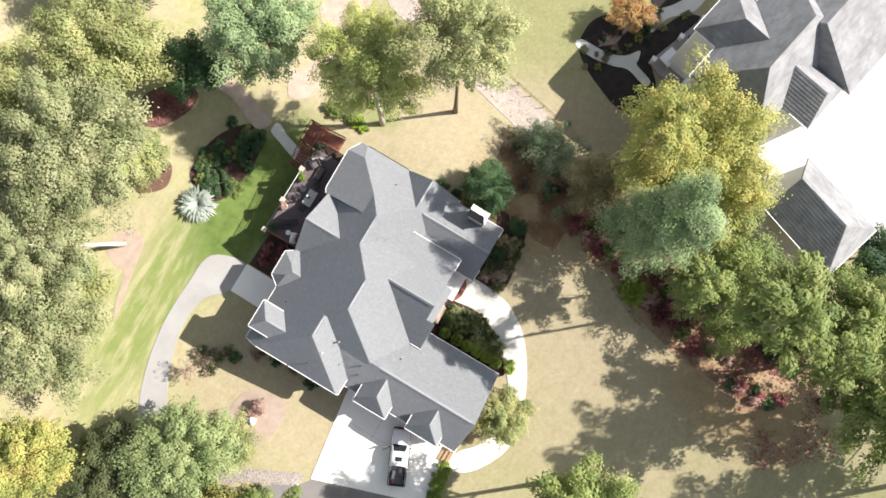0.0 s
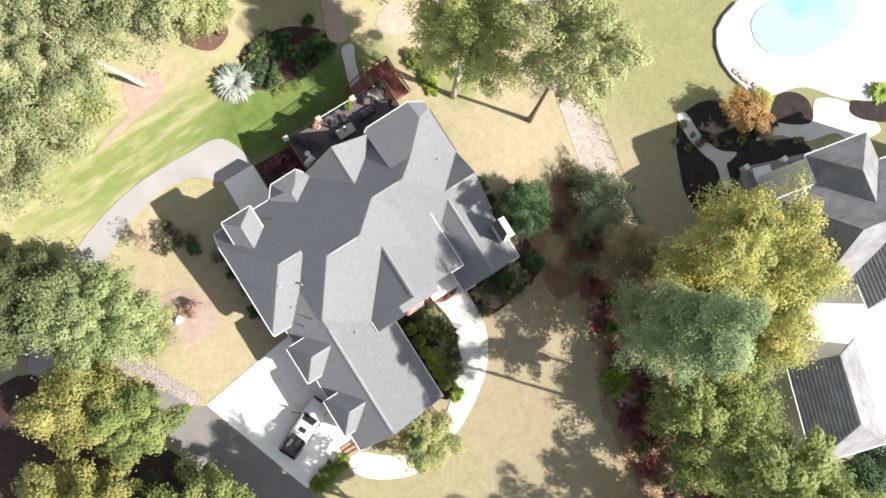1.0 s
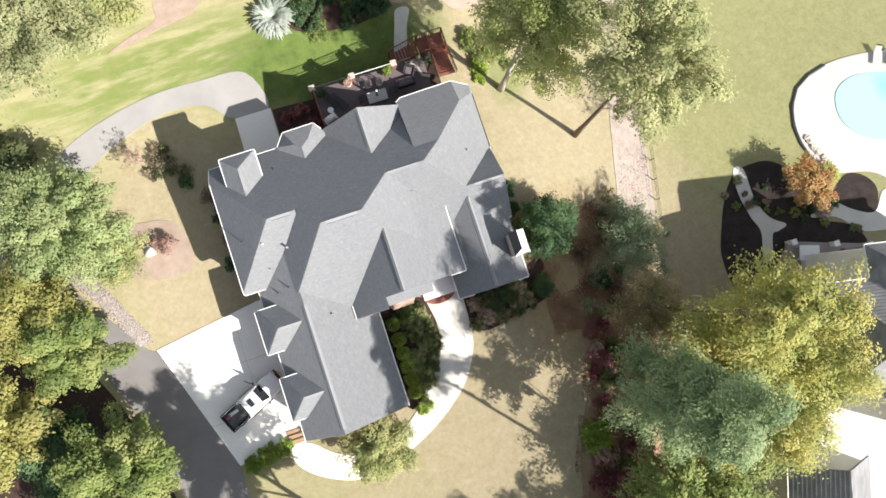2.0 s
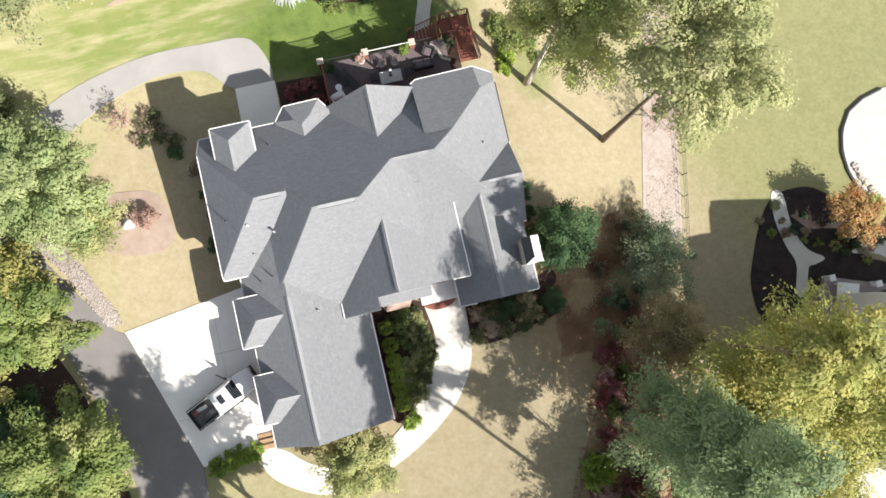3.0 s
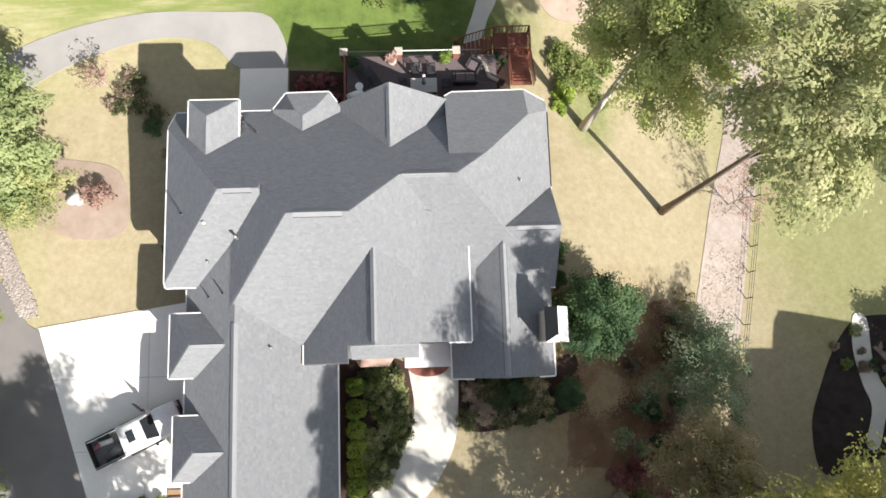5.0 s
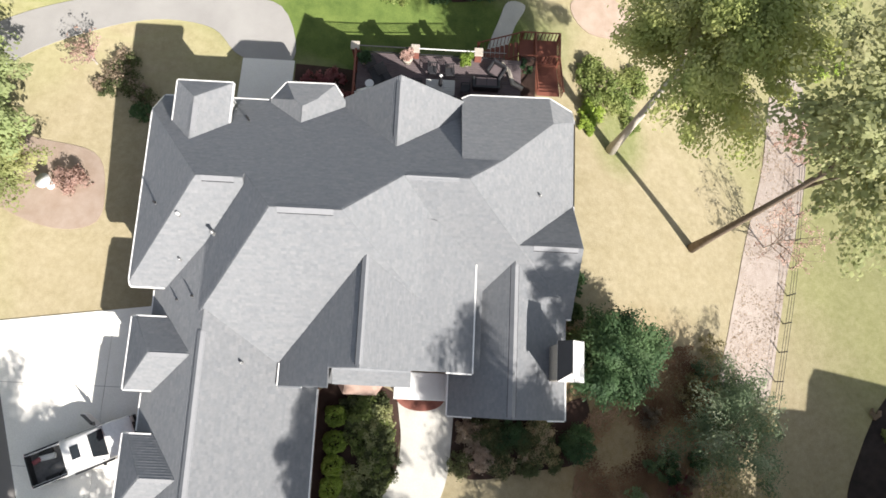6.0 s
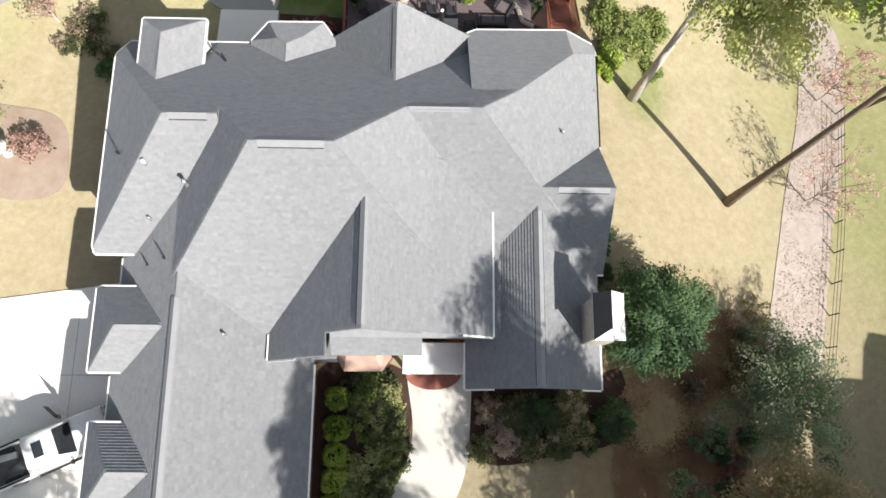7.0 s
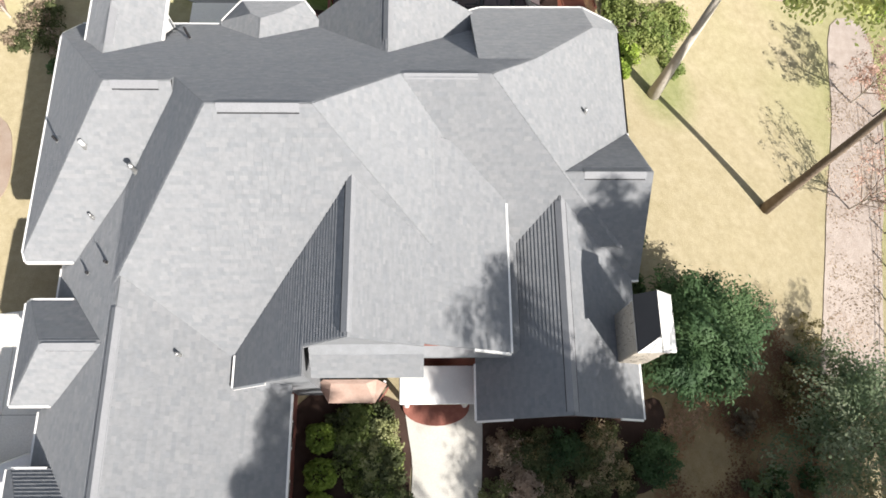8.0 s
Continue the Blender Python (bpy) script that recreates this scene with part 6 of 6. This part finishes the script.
neighbour = tagged(new("house"), "pale neighbouring house with light grey ribbed hip roofs", "house")
NE_Z = 4.0
GAR = [(-8.25, -24.8), (-0.9, -25.5), (0.2, -15.4), (-7.05, -15.4)]
NB_ROOFS = [
    {"plan": nrect(-1.65, 15, -9.8, -0.35), "slopes": [nslope(-1.65, 0, NE_Z, -1, 0, 1.22), nslope(0, -0.35, NE_Z, 0, 1, 0.90), nslope(0, -9.8, NE_Z, 0, -1, 1.06), nslope(15, 0, NE_Z, 1, 0, 0.8)], "trim": [(3, 0, 1), (2, 0, 1)]},
    {"plan": nrect(2.55, 9.2, -5.2, 2.6), "slopes": [nslope(2.55, 0, NE_Z, -1, 0, 1.18), nslope(9.2, 0, NE_Z, 1, 0, 0.78), nslope(0, 2.6, NE_Z, 0, 1, 0.98)], "trim": [(2, 0, 1), (3, 0, 0.45)]},
    {"plan": [nb(*q) for q in GAR], "slopes": [nslope(-8.25, -24.8, NE_Z, -0.99, 0.13, 0.89), nslope(-0.9, -25.5, NE_Z, 0.99, -0.09, 0.89), nslope(-0.9, -25.5, NE_Z, -0.09, -0.99, 0.93)], "trim": [(3, 0, 1), (0, 0, 1)]},
    {"plan": nrect(2.4, 8.2, -13.3, -6.0), "slopes": [nslope(2.4, 0, NE_Z, -1, 0, 0.85), nslope(8.2, 0, NE_Z, 1, 0, 0.85), nslope(0, -13.3, NE_Z, 0, -1, 1.7)], "trim": [(0, 0, 1), (3, 0.65, 1)]},
    {"plan": nrect(8.3, 22, -14.2, -1.2), "slopes": [nslope(8.3, 0, NE_Z, -1, 0, 3.2), nslope(22, 0, NE_Z, 1, 0, 0.7), nslope(0, -14.2, NE_Z, 0, -1, 0.58), nslope(0, -1.2, NE_Z, 0, 1, 0.75)], "trim": [(0, 0, 1)]},
]
make_roof(NB_ROOFS, neighbour, M_WHITE, -8.0, course=0.34, tab=0.7, mat=M_NBROOF)
tagged(drape("driveway_3", [(25.5, -21.5), (30, -18.5), (37, -20), (44, -27), (62, -38), (52, -60), (29, -54), (27, -40)], 0.06, M_POOLDECK), "bright white concrete court beside the neighbour's garage", "driveway", kind="structure")
TERR_Z = terrain(36, -11) + 0.45
tagged(drape("terrace", [(33.6, -8.2), (37.7, -9.7), (41.2, -10.9), (40.8, -14.2), (37.2, -13.4), (32.9, -12.4), (32.7, -10)], 0.45, M_TERRACE, skirt=0.6), "pinkish grey paved terrace behind the neighbouring house", "terrace", kind="structure")
tagged(drape("bed", curve_pts([(31.0, -0.2), (29.4, -2.0), (28.0, -4.8), (27.0, -7.8), (27.6, -11.2), (31.6, -10.3), (33.6, -8.8), (37.2, -9.6), (40.6, -11.0), (41.6, -10.5), (40.4, -8.6), (38.1, -7.4), (37.8, -6.1), (38.1, -4.1), (37.2, -2.2), (35.0, -0.2), (33.0, 0.2)], 5), 0.03, M_BLACKMULCH), "dark brown mulch bed round the neighbour's terrace", "bed", kind="structure")
tagged(drape("bed", curve_pts([(41.6, -3.8), (43.5, -4.4), (44.4, -6.1), (43.5, -8.2), (41.7, -8.8), (40.2, -7.2), (39.5, -5.7)], 5), 0.035, M_BLACKMULCH), "dark mulch island bed beside the pool path", "bed", kind="structure")
tagged(drape("bed", curve_pts([(49.3, -8.6), (47.6, -9.6), (49.2, -11.8), (53.2, -14.0), (56.4, -13.2), (53.4, -10.2)], 5), 0.08, M_BLACKMULCH), "dark planted bed between the terrace and the pool", "bed", kind="structure")
tagged(drape("path", curve_pts([(31.0, 0.2), (32.0, -0.1), (32.1, -3.2), (32.9, -5.4), (34.3, -6.6), (33.3, -7.0), (32.6, -7.2), (31.8, -9.4), (30.9, -9.2), (31.6, -6.6), (31.1, -4.8), (30.7, -2.3)], 5), 0.06, M_WALK), "pale concrete path through the dark bed", "path", kind="structure")
tagged(drape("path", curve_pts([(36.9, -6.7), (39.0, -5.6), (41.4, -7.4), (43.4, -8.2), (45.2, -6.4), (48.0, -8.6), (49.5, -13.0), (46.0, -12.4), (44.8, -10.6), (41.6, -9.7), (39.4, -7.5)], 5), 0.06, M_WALK), "pale concrete path leading to the pool", "path", kind="structure")
tagged(drape("pool_deck", curve_pts([(38.6, 1.5), (39.1, 4.3), (41.0, 6.7), (45.0, 7.5), (50, 7.0), (55, 5.8), (60, 2.6), (60, -6), (54, -11), (48.3, -8.4), (44.8, -4.6), (41.2, -3.4), (39.3, -1.8)], 6), 0.10, M_POOLDECK), "white concrete pool deck", "pool deck", kind="structure")
_rim = [(39.0, -1.2), (38.5, 0.6), (38.4, 2.4), (38.9, 4.4), (40.0, 6.0), (41.6, 6.9), (43.6, 7.4)]
tagged(part("wall", tube_bm([(x, y, terrain(x, y) + 0.05) for x, y in _rim], [0.16] * len(_rim), 7), M_BLACK, None), "low dark edging wall round the pool deck", "wall", kind="structure")
for i in range(11):
    rr = random.Random(500 + i)
    x, y = 39.0 + 0.16 * i + 0.3 * rr.random(), 0.6 - 0.36 * i + 0.4 * rr.random()
    bm = bmesh.new()
    bmesh.ops.create_icosphere(bm, subdivisions=2, radius=1)
    for v in bm.verts:
        v.co *= 0.8 + 0.35 * noise.noise(v.co * 1.7 + Vector((i, 0, 0)))
        v.co = Vector((v.co.x * 0.42, v.co.y * 0.34, max(-0.1, v.co.z * 0.3)))
    rock = tagged(new("rock"), "rough pale boulder edging the pool deck", "rock", "pool boulders")
    rock.location = (x, y, terrain(x, y) + 0.12)
    part("boulder", bm, M_STONE, rock)


def stone_post(x, y):
    t = tagged(new("post"), "white square terrace post with a cap", "post", "terrace posts")
    t.location = (x, y, TERR_Z)
    part("shaft", box_bm(-0.2, -0.2, -0.4, 0.2, 0.2, 0.95, 0.01), M_WHITE, t)
    part("cap", box_bm(-0.28, -0.28, 0.95, 0.28, 0.28, 1.05, 0.02), M_WHITE, t)


for x, y in ((33.7, -8.4), (37.7, -9.85), (40.9, -11.0)):
    stone_post(x, y)
_t = tagged(new("garden_table"), "large white square outdoor table on the neighbour's terrace", "table")
_t.location, _t.rotation_euler = (34.9, -9.9, TERR_Z), (0, 0, radians(-18))
part("tabletop", box_bm(-1.0, -0.75, 0.7, 1.0, 0.75, 0.78, 0.02), M_WHITE, _t)
for x in (-0.85, 0.85):
    for y in (-0.6, 0.6):
        part("leg", box_bm(x - 0.05, y - 0.05, 0, x + 0.05, y + 0.05, 0.71), M_WHITE, _t)
for x, y, a in ((38.2, -10.9, 20), (38.9, -11.5, 80), (39.7, -11.3, 200)):
    copy_thing(ch, pose(x, y, TERR_Z, 0, 0, a))
_w = drape("water", curve_pts([(43.4, 1.2), (43.6, 4.2), (46.0, 5.4), (50.0, 4.6), (54.5, 3.4), (55, -0.5), (51.0, -2.2), (46.0, -1.4)], 6), 0.17, M_WATER)
tagged(_w, "bright turquoise water of a free-form pool", "water", kind="structure")
for i, (x, y) in enumerate(((48.9, 6.7), (50.3, 6.2), (51.7, 5.6), (53.2, 5.0))):
    lounger(x, y, terrain(x, y) + 0.1, -25, "pale grey sun lounger beside the pool", "pool loungers", M_FABRIC)
tree("small orange-leaved tree in the dark bed", 36.2, -3.4, 4.8, 2.6, L_ORANGE, 330, 0.2, 9000, 0.10, clumps=60)
for i in range(26):
    a = rs.random()
    x, y = 28.6 + 13.5 * a, -0.6 - 7.4 * a + rs.uniform(-2.4, 1.4)
    shrub(("low dark shrub", "low green shrub", "low reddish shrub")[i % 3] + " dotted in the dark mulch bed", x, y, rs.uniform(0.35, 0.7), rs.uniform(0.3, 0.6), (L_DARK, L_GREEN, L_DRY)[i % 3], 340 + i, 800, 0.045, clumps=12)


def litter(name, label, poly, n, mat, seed, size=0.12):
    """Fallen leaves lying on the land inside a convex outline."""
    rng = np.random.default_rng(seed)
    xs, ys = [p[0] for p in poly], [p[1] for p in poly]
    pts = []
    while len(pts) < n:
        x, y = rng.uniform(min(xs), max(xs)), rng.uniform(min(ys), max(ys))
        if inside(poly, x, y) and noise.noise(Vector((x * 0.35, y * 0.35, seed))) > rng.uniform(-0.35, 0.3):
            pts.append((x, y, terrain(x, y) + 0.07, 0.02))
    ob = leaves_ob(name, leaf_cloud(rng, pts, 1, size, flat=3.0), mat, None, label)
    tagged(ob, category="fallen leaves", kind="stuff")


litter("fallen_leaves", "crimson fallen leaves under the front trees", [(5.5, -36), (12, -38), (17, -22), (15.5, -6), (13.4, -7), (7.2, -20)], 6000, L_RED, 400, 0.12)
litter("fallen_leaves", "pale dry fallen leaves at the lawn edge", [(4.0, -34), (10, -36), (15, -20), (14.5, -5), (12.2, -6), (5.6, -20)], 9000, L_BROWN, 401, 0.09)
litter("fallen_leaves", "pale fallen leaves over the stone strip", [(18.1, -1.2), (21.3, -1.8), (24.4, 9.2), (26.3, 20), (24.0, 20), (20.5, 8.9)], 2600, L_DRY, 402, 0.05)
tagged(drape("bed", curve_pts([(-16.6, 32.0), (-14.8, 32.2), (-13.4, 31.2), (-13.7, 29.2), (-17.2, 28.4), (-20.2, 27.7), (-22.4, 27.5), (-20.2, 28.4), (-17.6, 29.2), (-17.4, 30.4)], 5), 0.03, M_STRAW), "pinkish mulch ring with a trailing edge round a woodland tree", "bed", kind="structure")
tagged(drape("bed", curve_pts([(-0.5, 38.3), (2.0, 36.8), (3.4, 34.0), (1.7, 33.0), (-1.9, 34.4), (-3.0, 36.6)], 5), 0.03, M_REDBED), "red-brown leaf litter under the back trees", "bed", kind="structure")
tagged(drape("bed", curve_pts([(-8.3, 34.3), (-5.7, 33.6), (-5.1, 31.3), (-7.5, 30.3), (-9.5, 32.5)], 5), 0.03, M_REDBED), "ring of red-brown mulch round a leaning trunk", "bed", kind="structure")
litter("fallen_leaves", "red leaf litter under the back trees", [(-1.9, 34.4), (1.7, 33.0), (3.4, 34.4), (0, 37.6), (-2.6, 36)], 500, L_RED, 403, 0.14)
tagged(drape("path", curve_pts([(3.0, 25.8), (4.7, 24.8), (5.7, 28.2), (6.7, 31.8), (7.5, 34.0), (4.8, 34.4), (4.5, 30.0)], 5), 0.05, M_STRAW), "tan woodland path leading from the back garden", "path", kind="structure")
tagged(drape("path", curve_pts([(8.0, 24.7), (10.4, 26.0), (13.0, 25.0), (17.0, 26.4), (20.5, 28.6), (23.5, 24.0), (18.5, 22.9), (13.5, 22.9), (9.4, 22.7)], 5), 0.05, M_STRAW), "pinkish pine-straw path winding through the back trees", "path", kind="structure")
litter("fallen_leaves", "brown leaf litter in the shade east of the house", [(7.6, -9.0), (14.5, -9.5), (18.5, -1.0), (16.5, 1.8), (11.5, 0.8), (8.2, -3.5)], 15000, L_BROWN, 404, 0.06)
for i, (x, y) in enumerate(((16.4, 0.2), (17.2, 1.6), (17.9, 0.6), (16.0, -0.6), (19.4, -2.6), (20.8, -2.6), (21.6, -3.4), (15.2, -1.8), (18.6, -5.2))):
    shrub("sparse pale-leaved shrub beside the stone strip", x, y, 0.95 + 0.1 * (i % 3), 1.3, (L_EVER, L_TWIG)[i % 2], 1460 + i, 420, 0.07, clumps=14)
for i in range(16):
    x, y = 14.5 + rs.uniform(-3.0, 3.5), -5.4 + rs.uniform(-3.6, 3.4)
    shrub("sparse twiggy shrub among fallen leaves at the tree line", x, y, rs.uniform(0.5, 1.0), rs.uniform(0.5, 1.2), (L_DRY, L_DARK, L_GREY)[i % 3], 1400 + i, 500, 0.075, clumps=12)
for i in range(22):
    x, y = 14.0 + rs.uniform(-4.5, 8), -33 + rs.uniform(-5.0, 4.5)
    shrub("dark undergrowth shrub below the tall front trees", x, y, rs.uniform(0.9, 1.6), rs.uniform(0.8, 1.8), (L_DARK, L_DARK, L_RED)[i % 3], 1430 + i, 900, 0.1, clumps=16)
litter("fallen_leaves", "crimson leaf litter below the tall front trees", [(-1.5, -38), (4, -45), (13.5, -37), (8, -28.5)], 1500, L_RED, 406, 0.11)
